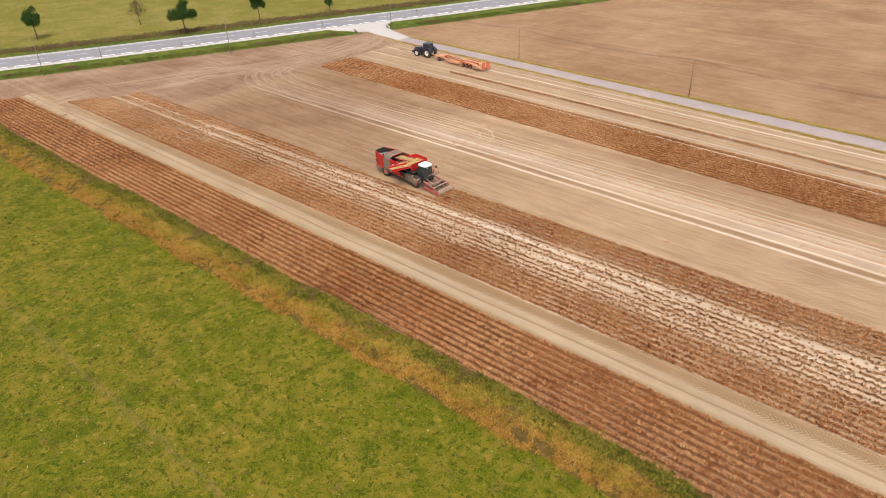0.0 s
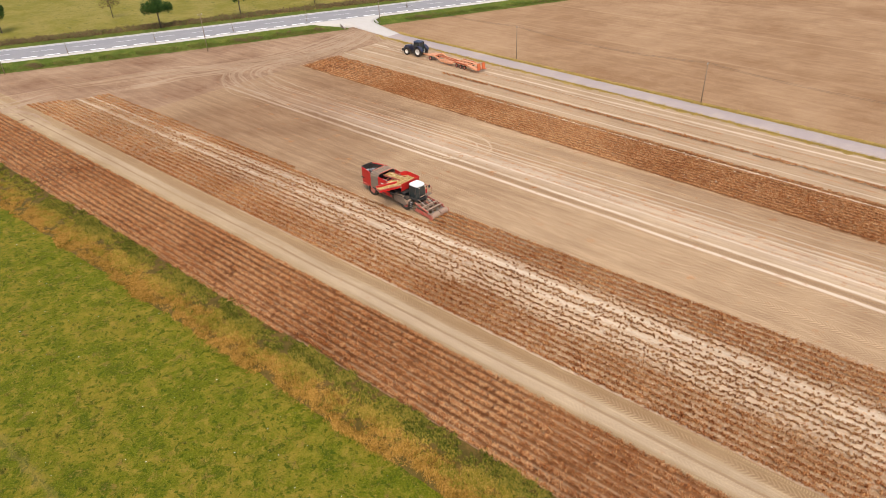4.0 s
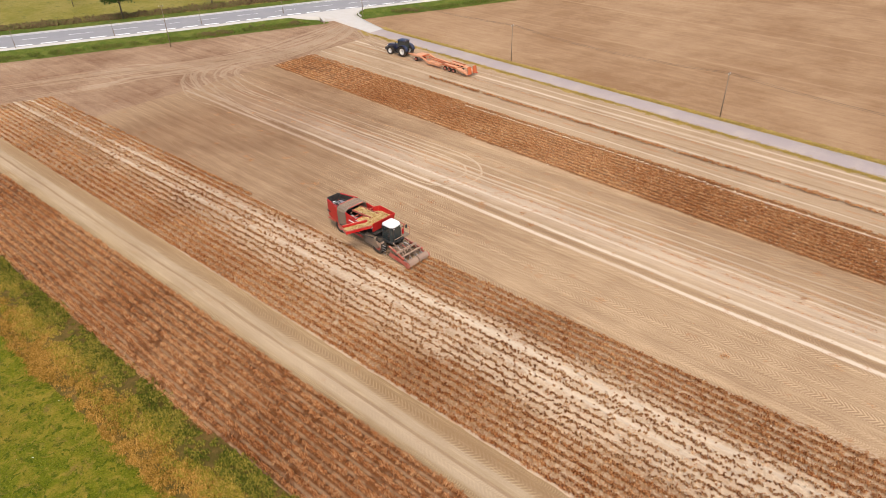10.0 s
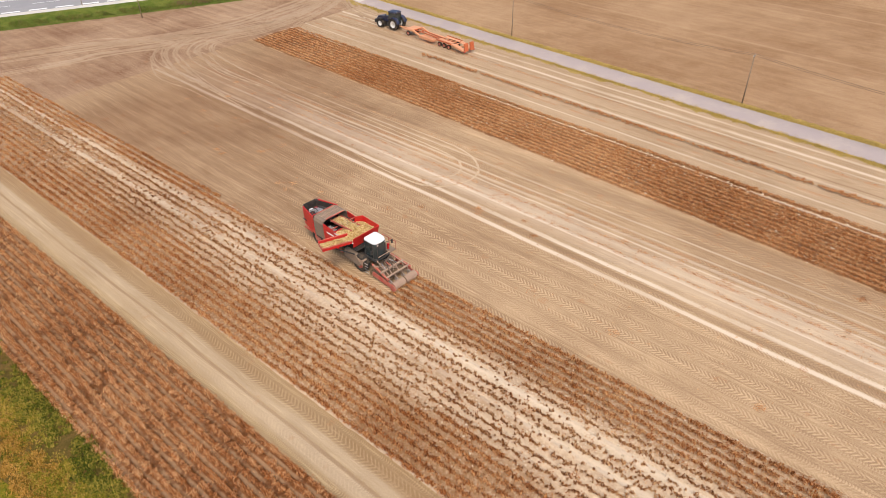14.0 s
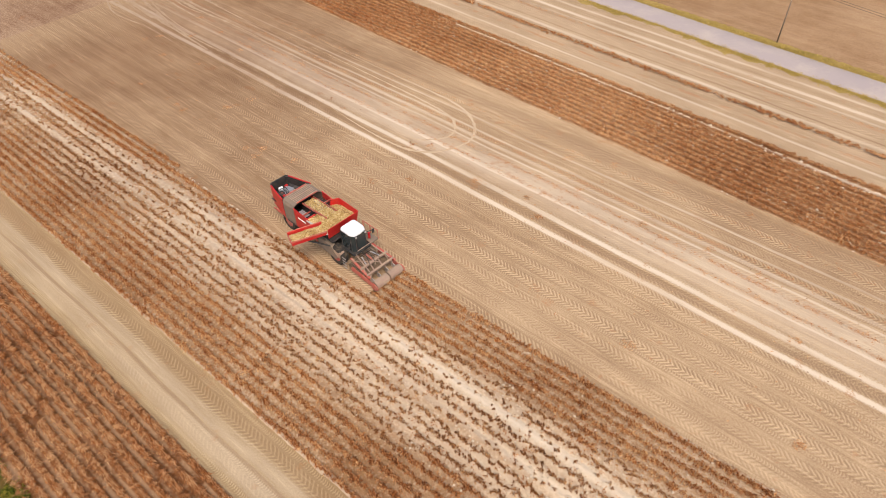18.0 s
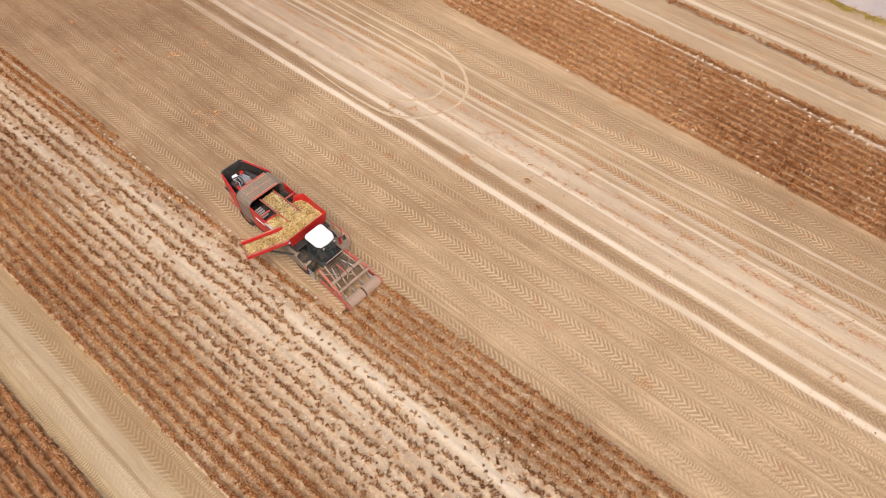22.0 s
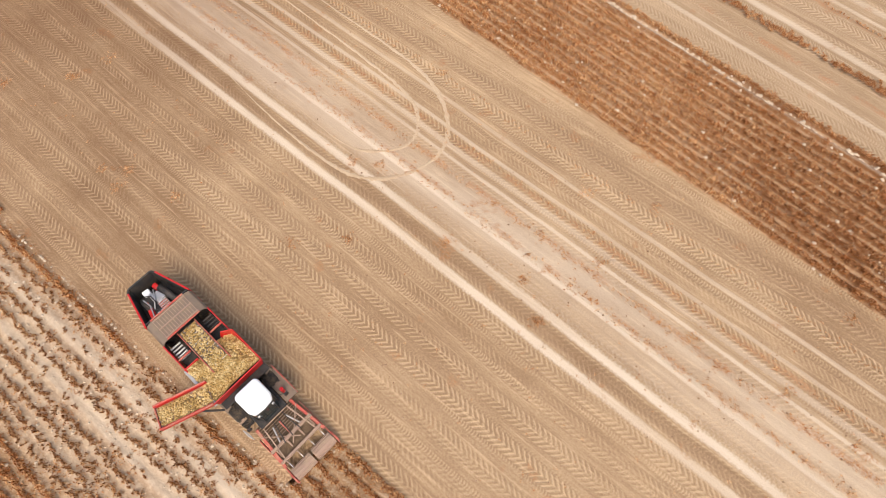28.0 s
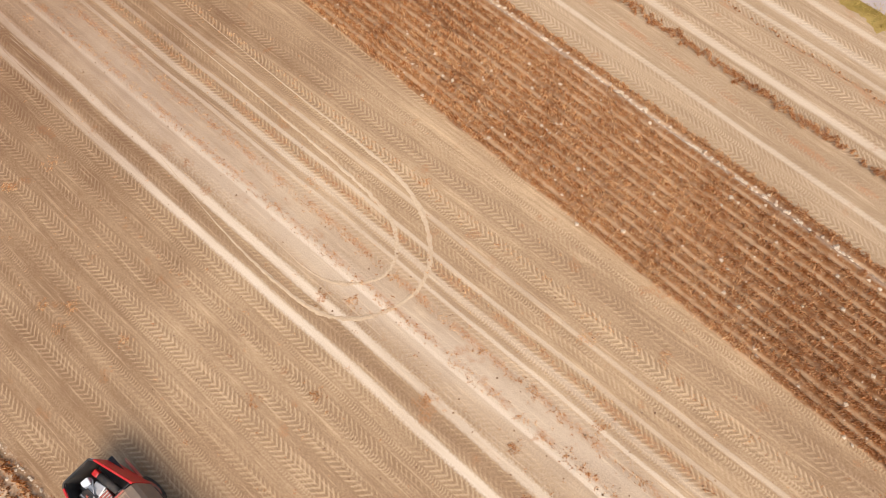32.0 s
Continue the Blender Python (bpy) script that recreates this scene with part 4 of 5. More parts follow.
def bar(a, b, w=0.08, bm=None, sides_n=0, w2=None):
    """A square or round bar from a to b."""
    a, b = Vector(a), Vector(b)
    d = b - a
    m = Matrix.Translation((a + b) / 2) @ d.to_track_quat("Z", "Y").to_matrix().to_4x4()
    bm2 = bmesh.new()
    if sides_n:
        bmesh.ops.create_cone(bm2, cap_ends=True, segments=sides_n, radius1=w / 2, radius2=(w2 or w) / 2, depth=d.length)
    else:
        bmesh.ops.create_cube(bm2, size=1)
        bmesh.ops.scale(bm2, vec=(w, w2 or w, d.length), verts=bm2.verts)
        bmesh.ops.bevel(bm2, geom=bm2.edges[:], offset=w * 0.12, segments=1, affect="EDGES")
    bmesh.ops.transform(bm2, matrix=m, verts=bm2.verts)
    return merge(bm, bm2)


def solid(points, faces, bevel=0.02):
    bm = bmesh.new()
    vs = [bm.verts.new(p) for p in points]
    for f in faces:
        bm.faces.new([vs[i] for i in f])
    bmesh.ops.recalc_face_normals(bm, faces=bm.faces)
    if bevel:
        bmesh.ops.bevel(bm, geom=bm.edges[:], offset=bevel, segments=2, affect="EDGES", profile=0.5)
    return bm


def prism(outline, z0, z1, bevel=0.03, top_scale=1.0):
    """A body over an outline in plan."""
    n = len(outline)
    cx, cy = sum(p[0] for p in outline) / n, sum(p[1] for p in outline) / n
    pts = [(x, y, z0) for x, y in outline] + [(cx + (x - cx) * top_scale, cy + (y - cy) * top_scale, z1) for x, y in outline]
    faces = [list(range(n))[::-1], list(range(n, 2 * n))] + [[i, (i + 1) % n, n + (i + 1) % n, n + i] for i in range(n)]
    return solid(pts, faces, bevel)


def side_prism(profile, y0, y1, bevel=0.03):
    """A body with a side profile (x, z), between y0 and y1."""
    n = len(profile)
    pts = [(x, y0, z) for x, z in profile] + [(x, y1, z) for x, z in profile]
    faces = [list(range(n))[::-1], list(range(n, 2 * n))] + [[i, (i + 1) % n, n + (i + 1) % n, n + i] for i in range(n)]
    return solid(pts, faces, bevel)


def shell(outer, inner, x0, x1, swap=False):
    """A bent sheet with thickness: outer and inner lines of (y, z), or of (x, z) with swap, drawn out from x0 to x1."""
    n = len(outer)
    at = (lambda u, p: (p[0], u, p[1])) if swap else (lambda u, p: (u, p[0], p[1]))
    pts = [at(x0, p) for p in outer] + [at(x1, p) for p in outer] + [at(x0, p) for p in inner] + [at(x1, p) for p in inner]
    faces = []
    for i in range(n - 1):
        faces += [(i, i + 1, n + i + 1, n + i), (2 * n + i, 3 * n + i, 3 * n + i + 1, 2 * n + i + 1), (i, 2 * n + i, 2 * n + i + 1, i + 1), (n + i, n + i + 1, 3 * n + i + 1, 3 * n + i)]
    faces += [(0, n, 3 * n, 2 * n), (n - 1, 3 * n - 1, 4 * n - 1, 2 * n - 1)]
    return solid(pts, faces, 0)


def lathe(profile, seg=28, axis="Y"):
    """Turned body: profile of (radius, height), closed into a ring."""
    V, F, n = [], [], len(profile)
    for k in range(seg):
        a = 2 * math.pi * k / seg
        for r, h in profile:
            V.append((r * math.cos(a), h, r * math.sin(a)))
    for k in range(seg):
        for i in range(n - 1):
            F.append((k * n + i, k * n + i + 1, (k + 1) % seg * n + i + 1, (k + 1) % seg * n + i))
    bm = bmesh.new()
    vs = [bm.verts.new(v) for v in V]
    for f in F:
        bm.faces.new([vs[i] for i in f])
    bmesh.ops.recalc_face_normals(bm, faces=bm.faces)
    return bm


def wheel(parent, at, radius, width, rim=None, name="wheel", lugs=22):
    """A lugged tyre with its rim."""
    hub = part(name, lathe([(radius * 0.15, -width * 0.2), (radius * 0.2, -width * 0.3), (radius * 0.5, -width * 0.22), (radius * 0.58, -width * 0.42), (radius * 0.58, width * 0.42), (radius * 0.5, width * 0.22), (radius * 0.2, width * 0.3), (radius * 0.15, width * 0.2)], 24),
               rim or M["rim"], parent, "", True)
    hub.location = at
    r, w = radius * 0.94, width / 2
    bm = lathe([(radius * 0.57, -w * 0.8), (radius * 0.75, -w), (r * 0.95, -w * 0.95), (r, -w * 0.7), (r, w * 0.7), (r * 0.95, w * 0.95), (radius * 0.75, w), (radius * 0.57, w * 0.8)], 32)
    for k in range(lugs):
        a = 360 * k / lugs
        for s in (-1, 1):
            b2 = bmesh.new()
            bmesh.ops.create_cube(b2, size=1)
            bmesh.ops.scale(b2, vec=(radius * 0.08, w * 0.95, radius * 0.09), verts=b2.verts)
            bmesh.ops.transform(b2, matrix=pose(0, 0, 0, 0, a + s * 4, 0) @ pose(0, s * w * 0.45, r, 0, 0, s * 32), verts=b2.verts)
            bm = merge(bm, b2)
    part("tyre", bm, M["rubber"], hub, "black lugged rubber tyre")
    return hub


def tube_line(name, points, radius, material, parent, label=""):
    cu = bpy.data.curves.new(name, "CURVE")
    cu.dimensions, cu.bevel_depth, cu.bevel_resolution = "3D", radius, 1
    sp = cu.splines.new("POLY")
    sp.points.add(len(points) - 1)
    for p, q in zip(sp.points, points):
        p.co = (*q, 1)
    cu.materials.append(material)
    ob = new(name, cu)
    ob.parent = parent
    return tagged(ob, label)


def heap(name, spots, radius, material, parent, label):
    """Loose potatoes, joined."""
    rng = np.random.RandomState(len(spots))
    bm = bmesh.new()
    bmesh.ops.create_icosphere(bm, subdivisions=1, radius=1.0)
    V = np.array([v.co[:] for v in bm.verts])
    F = np.array([[v.index for v in f.verts] for f in bm.faces])
    bm.free()
    protos = [(V * np.array([1.25, 0.9, 0.85]) * (1 + 0.12 * rng.randn(len(V), 1)), F) for k in range(5)]
    ob = scatter(name, protos, np.asarray(spots), radius * rng.uniform(0.7, 1.25, len(spots)), material)
    for f in ob.data.polygons:
        f.use_smooth = True
    ob.parent = parent
    return tagged(ob, label, kind="stuff")


# ---------- potato harvester ----------
harvester = thing("potato_harvester", "red self-propelled potato harvester with a full bunker, on the ridges", "harvester", pose(HX, HY, 0, 0, 0, -3))
R_, G_, S_ = M["red"], M["grey"], M["dusty_steel"]
# rear engine bay, open on top
bay = [(-9.1, -0.75), (-9.1, 0.65), (-8.9, 0.8), (-6.75, 1.38), (-6.75, -1.38), (-8.9, -0.9)]
for k in range(len(bay)):
    (ax, ay), (bx, by) = bay[k], bay[(k + 1) % len(bay)]
    if k == 3:
        continue
    d = Vector((bx - ax, by - ay, 0)).normalized()
    n_ = Vector((d.y, -d.x, 0)) * 0.06
    dark = k in (0, 1, 5) and k != 5
    part("bay_panel", solid([(ax, ay, 1.15), (bx, by, 1.15), (bx, by, 2.95), (ax, ay, 2.95), (ax - n_.x, ay - n_.y, 1.15), (bx - n_.x, by - n_.y, 1.15), (bx - n_.x, by - n_.y, 2.95), (ax - n_.x, ay - n_.y, 2.95)],
                            [(0, 1, 2, 3), (7, 6, 5, 4), (0, 4, 5, 1), (1, 5, 6, 2), (2, 6, 7, 3), (3, 7, 4, 0)], 0.012), M["black"] if k == 0 else (G_ if k in (1, 5) else R_), harvester, "grey rear corner panel" if k in (1, 5) else "")
    # Black sheet just inside each bay panel, so its inner face is black.
    i_ = n_ * 0.6
    part("bay_inner_face", solid([(ax + i_.x, ay + i_.y, 1.7), (bx + i_.x, by + i_.y, 1.7), (bx + i_.x, by + i_.y, 2.93), (ax + i_.x, ay + i_.y, 2.93), (ax + n_.x, ay + n_.y, 1.7), (bx + n_.x, by + n_.y, 1.7), (bx + n_.x, by + n_.y, 2.93), (ax + n_.x, ay + n_.y, 2.93)],
                            [(0, 1, 2, 3), (7, 6, 5, 4), (0, 4, 5, 1), (1, 5, 6, 2), (2, 6, 7, 3), (3, 7, 4, 0)], 0), M["black"], harvester)
    part("top_rail", bar((ax, ay, 3.0), (bx, by, 3.0), 0.09), R_ if k in (2, 4) else M["black"], harvester, "painted top rail")
part("bay_floor", box((2.3, 2.2, 0.1), (-7.8, 0, 1.75), 0.02), M["black"], harvester, "black engine bay floor")
part("engine_block", box((1.3, 0.85, 0.65), (-7.75, -0.4, 2.15), 0.06), M["black"], harvester)
eng = part("air_cleaner", bar((-8.3, 0.42, 2.55), (-7.05, 0.62, 2.6), 0.36, sides_n=18), M["black"], harvester, "black cylindrical air cleaner", True)
part("intake_pipe", bar((-7.1, 0.62, 2.6), (-6.8, 0.8, 2.62), 0.2, sides_n=12), M["steel"], harvester, "silver intake pipe", True)
part("exhaust_box", box((0.6, 0.5, 0.4), (-7.85, 0.05, 2.5), 0.05, (0, 0, 15)), M["steel"], harvester, "silver exhaust box")
part("cooler", box((0.75, 0.5, 0.3), (-7.25, 0.05, 2.45), 0.03), M["dusty_red"], harvester, "red finned cooler")
for k in range(5):
    part("cooler_fin", box((0.05, 0.52, 0.1), (-7.53 + k * 0.14, 0.05, 2.64), 0.01), M["steel"], harvester)
for k in range(3):
    part("fan_belt_wheel", bar((-8.05 + k * 0.3, -0.62, 2.32), (-8.05 + k * 0.3, -0.48, 2.36), 0.3 - k * 0.04, sides_n=16), (M["dusty_red"], M["steel"], M["black"])[k], harvester)
for k, (a, b) in enumerate((((-8.5, -0.5, 2.5), (-7.6, -0.2, 2.75)), ((-8.4, 0.1, 2.6), (-7.4, -0.5, 2.6)), ((-7.6, -0.8, 2.5), (-6.9, -0.3, 2.7)), ((-8.2, -0.6, 2.75), (-7.0, -0.75, 2.75)))):
    mid = ((a[0] + b[0]) / 2, (a[1] + b[1]) / 2 + 0.15, 2.85)
    tube_line("hose", [a, mid, b], 0.035, (M["black"], M["steel"])[k % 2], harvester)
for x, y, z, sx, sy, sz, tone in ((-8.55, -0.25, 2.35, 0.42, 0.4, 0.4, "white"), (-8.6, 0.3, 2.3, 0.35, 0.3, 0.35, "red"), (-8.05, -0.15, 2.62, 0.5, 0.24, 0.2, "steel"), (-7.35, -0.72, 2.5, 0.55, 0.3, 0.3, "red"), (-7.05, -0.35, 2.55, 0.3, 0.4, 0.22, "steel")):
    part("engine_fitting", box((sx, sy, sz), (x, y, z), 0.07, (0, 0, 20 * y)), M[tone], harvester, {"white": "white coolant tank", "red": "red valve block", "steel": "silver engine cover"}[tone])
for s in (-1, 1):
    part("bay_crossbar", bar((-6.85, 0.0, 2.98), (-6.85, s * 1.35, 2.98), 0.08), M["black"], harvester)
# arched grille hood over the cleaning unit
prof = [(-1.42, 1.2), (-1.42, 2.75), (-1.3, 3.02), (-1.0, 3.14), (1.0, 3.14), (1.3, 3.02), (1.42, 2.75), (1.42, 1.2)]
bm = shell(prof, [(y * 0.96, z - 0.06) for y, z in prof], -6.72, -5.35)
hood = part("grille_hood", bm, M["grille"], harvester, "arched brown-grey grille hood")
for k in range(13):
    y = -0.96 + k * 0.16
    part("grille_bar", bar((-6.68, y, 3.15), (-5.39, y, 3.15), 0.03), M["dusty_steel"], hood)
for k in range(3):
    x = -6.6 + k * 0.58
    part("grille_rib", bar((x, -1.0, 3.16), (x, 1.0, 3.16), 0.06), M["dusty_steel"], hood)
for s in (-1, 1):
    part("hood_edge", bar((-6.74 if s < 0 else -5.33, -1.0, 3.17), (-6.74 if s < 0 else -5.33, 1.0, 3.17), 0.08), M["dusty_red"], hood)
# red side panels and bunker
for s in (-1, 1):
    part("side_panel", side_prism([(-5.33, 1.05), (-5.33, 2.95), (-3.4, 2.75), (-3.4, 0.95)], s * 1.36, s * 1.43), R_, harvester, "red side panel")
    part("lower_skirt", side_prism([(-8.7, 1.0), (-8.5, 1.25), (-3.2, 1.05), (-3.0, 0.75), (-4.2, 0.7)], s * 1.2, s * 1.28), M["dusty_red"], harvester)
    part("side_stripe", side_prism([(-6.5, 1.1), (-6.5, 1.25), (-4.0, 1.1), (-4.0, 1.0)], s * 1.44, s * 1.45, 0.004), M["black"], harvester)
sign = part("name_plate", box((0.95, 0.02, 0.14), (-4.35, -1.445, 2.25), 0.005), M["white"], harvester, "white lettering bar on the red side")
part("chassis_beam", box((8.6, 1.6, 0.35), (-4.6, 0, 0.95), 0.05), M["black"], harvester)
part("cleaning_deck", box((2.0, 2.6, 0.08), (-4.4, 0, 2.05), 0.01), M["black"], harvester)
for s, w in ((-1, 0.12), (1, 0.1)):
    for k in range(5):
        part("roller", bar((-5.15 + k * 0.2, s * 0.72, 2.4), (-5.15 + k * 0.2, s * 1.3, 2.4), w, sides_n=10), (M["steel"] if s < 0 else M["black"]), harvester)
    part("deck_frame", bar((-4.25, s * 0.62, 2.72), (-4.25, s * 1.38, 2.72), 0.09), M["dusty_red"], harvester)
# filling conveyor
part("conveyor_belt", box((2.9, 1.0, 0.06), (-3.9, 0.02, 2.83), 0.01, (0, -4, 0)), M["grille"], harvester, "brown potato conveyor belt")
for s in (-1, 1):
    part("conveyor_side", box((3.0, 0.05, 0.22), (-3.85, 0.02 + s * 0.53, 2.92), 0.015, (0, -4, 0)), M["dusty_red"], harvester)
for k in range(12):
    part("conveyor_cleat", box((0.035, 0.96, 0.05), (-5.2 + k * 0.235, 0.02, 2.80 + k * 0.0165), 0.008), M["steel"], harvester)
# bunker walls: flared red sheets
b0, b1, yl, yr = -3.5, -1.3, -1.45, 1.5
for nm, pts in (("bunker_wall", [(b1, yl + 0.1, 2.2), (b1, yr - 0.1, 2.2), (b1 + 0.22, yr, 3.25), (b1 + 0.22, yl, 3.25)]), ("bunker_wall", [(b0, yr - 0.25, 2.2), (b1, yr - 0.1, 2.2), (b1 + 0.22, yr, 3.25), (b0 + 0.2, yr + 0.02, 3.3)]),
                ("bunker_wall", [(b0 - 0.25, 0.75, 2.3), (b0 - 0.05, yr - 0.25, 2.3), (b0 + 0.2, yr + 0.02, 3.3), (b0 - 0.2, 1.0, 3.2)]), ("bunker_wall", [(b0 - 0.1, yl, 2.2), (b0 - 0.1, -0.6, 2.2), (b0 - 0.15, -0.62, 2.85), (b0 - 0.15, yl, 2.85)])):
    nrm = (Vector(pts[1]) - Vector(pts[0])).cross(Vector(pts[2]) - Vector(pts[0])).normalized() * 0.05
    part(nm, solid(pts + [tuple(Vector(p) + nrm) for p in pts], [(0, 1, 2, 3), (7, 6, 5, 4), (0, 4, 5, 1), (1, 5, 6, 2), (2, 6, 7, 3), (3, 7, 4, 0)], 0.012), R_, harvester, "flared red bunker wall")
part("bunker_lip", bar((b0 - 0.15, yl, 2.68), (b1 + 0.2, yl - 0.02, 2.78), 0.16, w2=0.06), M["grey"], harvester, "bare grey metal bunker lip")
part("bunker_floor", box((2.7, 2.8, 0.1), (-2.25, 0.05, 2.0), 0.02), M["black"], harvester)
rp = np.random.RandomState(3)


def pile(n, x0, x1, y0, y1, zf):
    p = np.c_[rp.uniform(x0, x1, n), rp.uniform(y0, y1, n), np.zeros(n)]
    p[:, 2] = zf(p[:, 0], p[:, 1]) + rp.uniform(-0.03, 0.05, n)
    return p


def bunker_top(x, y):
    return 2.62 + 0.42 * np.exp(-((x + 2.1) ** 2 + (y - 0.1) ** 2) / 1.6) + 0.05 * np.sin(5 * x) * np.sin(4 * y)


g = np.stack(np.meshgrid(np.linspace(-3.6, -1.33, 18), np.linspace(-1.4, 1.45, 18), indexing="ij"), -1).reshape(-1, 2)
i = (np.arange(17)[:, None] * 18 + np.arange(17)[None]).ravel()
ob = new("potato_bed", mesh_of("potato_bed", np.c_[g, bunker_top(g[:, 0], g[:, 1]) - 0.05], np.stack([i, i + 18, i + 19, i + 1], -1), M["potato"], True))
ob.parent = harvester
heap("potato_heap", pile(2400, -3.6, -1.36, -1.4, 1.45, bunker_top), 0.062, M["potato"], harvester, "heap of yellow-brown potatoes in the bunker")
heap("potato_heap", pile(420, -5.25, -2.6, -0.42, 0.46, lambda x, y: 2.86 + (x + 5.2) * 0.07), 0.055, M["potato"], harvester, "potatoes riding on the filling conveyor")
# unloading elevator, swung out to the side
elev = thing("elevator", "", "")
elev.parent = harvester
elev.matrix_basis = pose(-1.75, -1.3, 2.72, 0, -3, -110)
part("elevator_bed", box((2.55, 1.1, 0.08), (1.28, 0, 0), 0.01, (0, 3, 0)), M["dusty_steel"], elev)
for s in (-1, 1):
    part("elevator_side", box((2.65, 0.06, 0.36), (1.3, s * 0.58, 0.14), 0.02, (0, 3, 0)), R_, elev, "red elevator side wall")
    part("elevator_rail", bar((0, s * 0.62, 0.36), (2.62, s * 0.62, 0.22), 0.08), M["dusty_red"], elev)
part("elevator_end", box((0.06, 1.2, 0.24), (2.6, 0, 0.02), 0.02), M["dusty_red"], elev)
part("elevator_roller", bar((2.55, -0.5, -0.1), (2.55, 0.5, -0.1), 0.16, sides_n=12), M["steel"], elev)
heap("potato_heap", pile(760, 0.05, 2.5, -0.5, 0.5, lambda x, y: 0.1 - x * 0.05 + 0.08 * np.cos(y * 3)), 0.058, M["potato"], elev, "potatoes lying on the unloading elevator")
elev.name = "unloading_elevator"
tagged(elev, "red unloading elevator full of potatoes")
part("elevator_strut", bar((-0.9, -1.2, 1.5), (-2.2, -2.8, 2.5), 0.1), M["black"], harvester)
# running gear
for s in (-1, 1):
    wheel(harvester, (-6.6, s * 1.05, 0.78), 0.78, 0.62, M["dusty_red"], "rear_wheel")
    wheel(harvester, (-0.7, s * 1.1, 0.85), 0.85, 0.65, M["dusty_red"], "front_wheel")
    part("hydraulic_tank", side_prism([(-2.6, 0.75), (-2.4, 1.7), (-1.0, 1.7), (-0.4, 0.9), (-0.6, 0.6)], s * 1.1, s * 1.48), M["grille"], harvester, "dusty brown side tank")
# cab
cab = part("cab", prism([(-0.7, -0.74), (0.55, -0.74), (0.92, -0.5), (0.92, 0.5), (0.55, 0.74), (-0.7, 0.74)], 1.45, 3.0, 0.05, 1.04), M["glass"], harvester, "dark glazed driver's cab")
roof = [(-0.8, -0.66), (-0.62, -0.84), (0.55, -0.82), (0.92, -0.62), (1.0, 0.0), (0.92, 0.62), (0.55, 0.82), (-0.62, 0.84), (-0.8, 0.66)]
part("cab_roof", prism(roof, 3.0, 3.24, 0.09, 0.93), M["white"], cab, "clean white rounded cab roof", True)
for x, y in ((-0.7, -0.74), (-0.7, 0.74), (0.55, -0.75), (0.55, 0.75), (0.93, -0.5), (0.93, 0.5)):
    part("cab_pillar", bar((x, y, 1.5), (x * 1.02, y * 1.02, 3.02), 0.07), M["black"], cab)
part("cab_floor", box((2.1, 1.9, 0.14), (0, 0, 1.42), 0.03), M["black"], cab)
cab.scale = (0.87, 0.87, 1.0)
part("front_bumper_rail", bar((1.3, -0.75, 1.95), (1.3, 0.75, 1.95), 0.07, sides_n=10), M["dusty_steel"], cab, "dusty handrail before the windscreen")
for s in (-1, 1):
    part("mirror_arm", bar((0.7, s * 0.9, 2.6), (1.0, s * 1.3, 2.7), 0.04), M["black"], cab)
    part("mirror", box((0.08, 0.24, 0.38), (1.02, s * 1.34, 2.6), 0.03), M["black"], cab)
    part("work_light", box((0.1, 0.16, 0.12), (1.02, s * 0.5, 2.95), 0.02), M["steel"], cab)
part("platform", box((1.7, 0.75, 0.07), (0.0, 1.25, 1.5), 0.01), M["grille"], harvester, "perforated access platform")
part("platform_rail", bar((-0.8, 1.6, 2.35), (0.85, 1.6, 2.35), 0.05), M["dusty_red"], harvester)
for x in (-0.8, 0.0, 0.85):
    part("rail_post", bar((x, 1.6, 1.5), (x, 1.6, 2.35), 0.05), M["dusty_red"], harvester)
part("fire_extinguisher", bar((0.35, 1.15, 1.6), (0.35, 1.15, 2.1), 0.2, sides_n=12), R_, harvester, "red extinguisher")
part("ladder_box", box((0.7, 0.45, 0.6), (-0.4, -1.2, 1.15), 0.05), M["dusty_steel"], harvester, "dust-covered step box")
for k in range(4):
    part("ladder_rung", bar((0.25, -1.5, 0.5 + k * 0.3), (0.7, -1.5, 0.5 + k * 0.3), 0.05), M["steel"], harvester)
# digging head
for s in (-1, 1):
    part("head_arm", bar((0.7, s * 1.05, 1.25), (3.0, s * 1.28, 0.85), 0.16), M["dusty_red"], harvester, "dusty red header arm")
    part("head_side", side_prism([(0.9, 0.4), (1.1, 0.85), (3.7, 0.6), (3.95, 0.3), (3.5, 0.15)], s * 1.30, s * 1.36), M["dusty_red"], harvester, "dusty red header side plate")
    part("upper_stay", bar((1.0, s * 0.75, 1.6), (2.7, s * 1.0, 1.15), 0.07), S_, harvester)
    part("diagonal_stay", bar((1.15, s * 1.15, 1.3), (2.45, -s * 0.25, 1.1), 0.055), S_, harvester)
    part("end_cap", bar((3.55, s * 1.32, 0.36), (3.55, s * 1.4, 0.36), 0.62, sides_n=18), M["dusty_red"], harvester)
for x, z, w in ((2.05, 1.12, 0.17), (2.75, 0.98, 0.14)):
    part("cross_beam", bar((x, -1.3, z), (x, 1.3, z), w), S_, harvester, "dust-covered cross beam")
part("sieve_web", box((2.3, 2.3, 0.06), (1.5, 0, 0.55), 0.01, (0, -8, 0)), M["web"], harvester, "earth-brown sieving web")
for k in range(16):
    part("web_bar", bar((0.45 + k * 0.14, -1.12, 0.46 + (2.3 - k * 0.14) * 0.12), (0.45 + k * 0.14, 1.12, 0.46 + (2.3 - k * 0.14) * 0.12), 0.03), M["dusty_steel"], harvester)
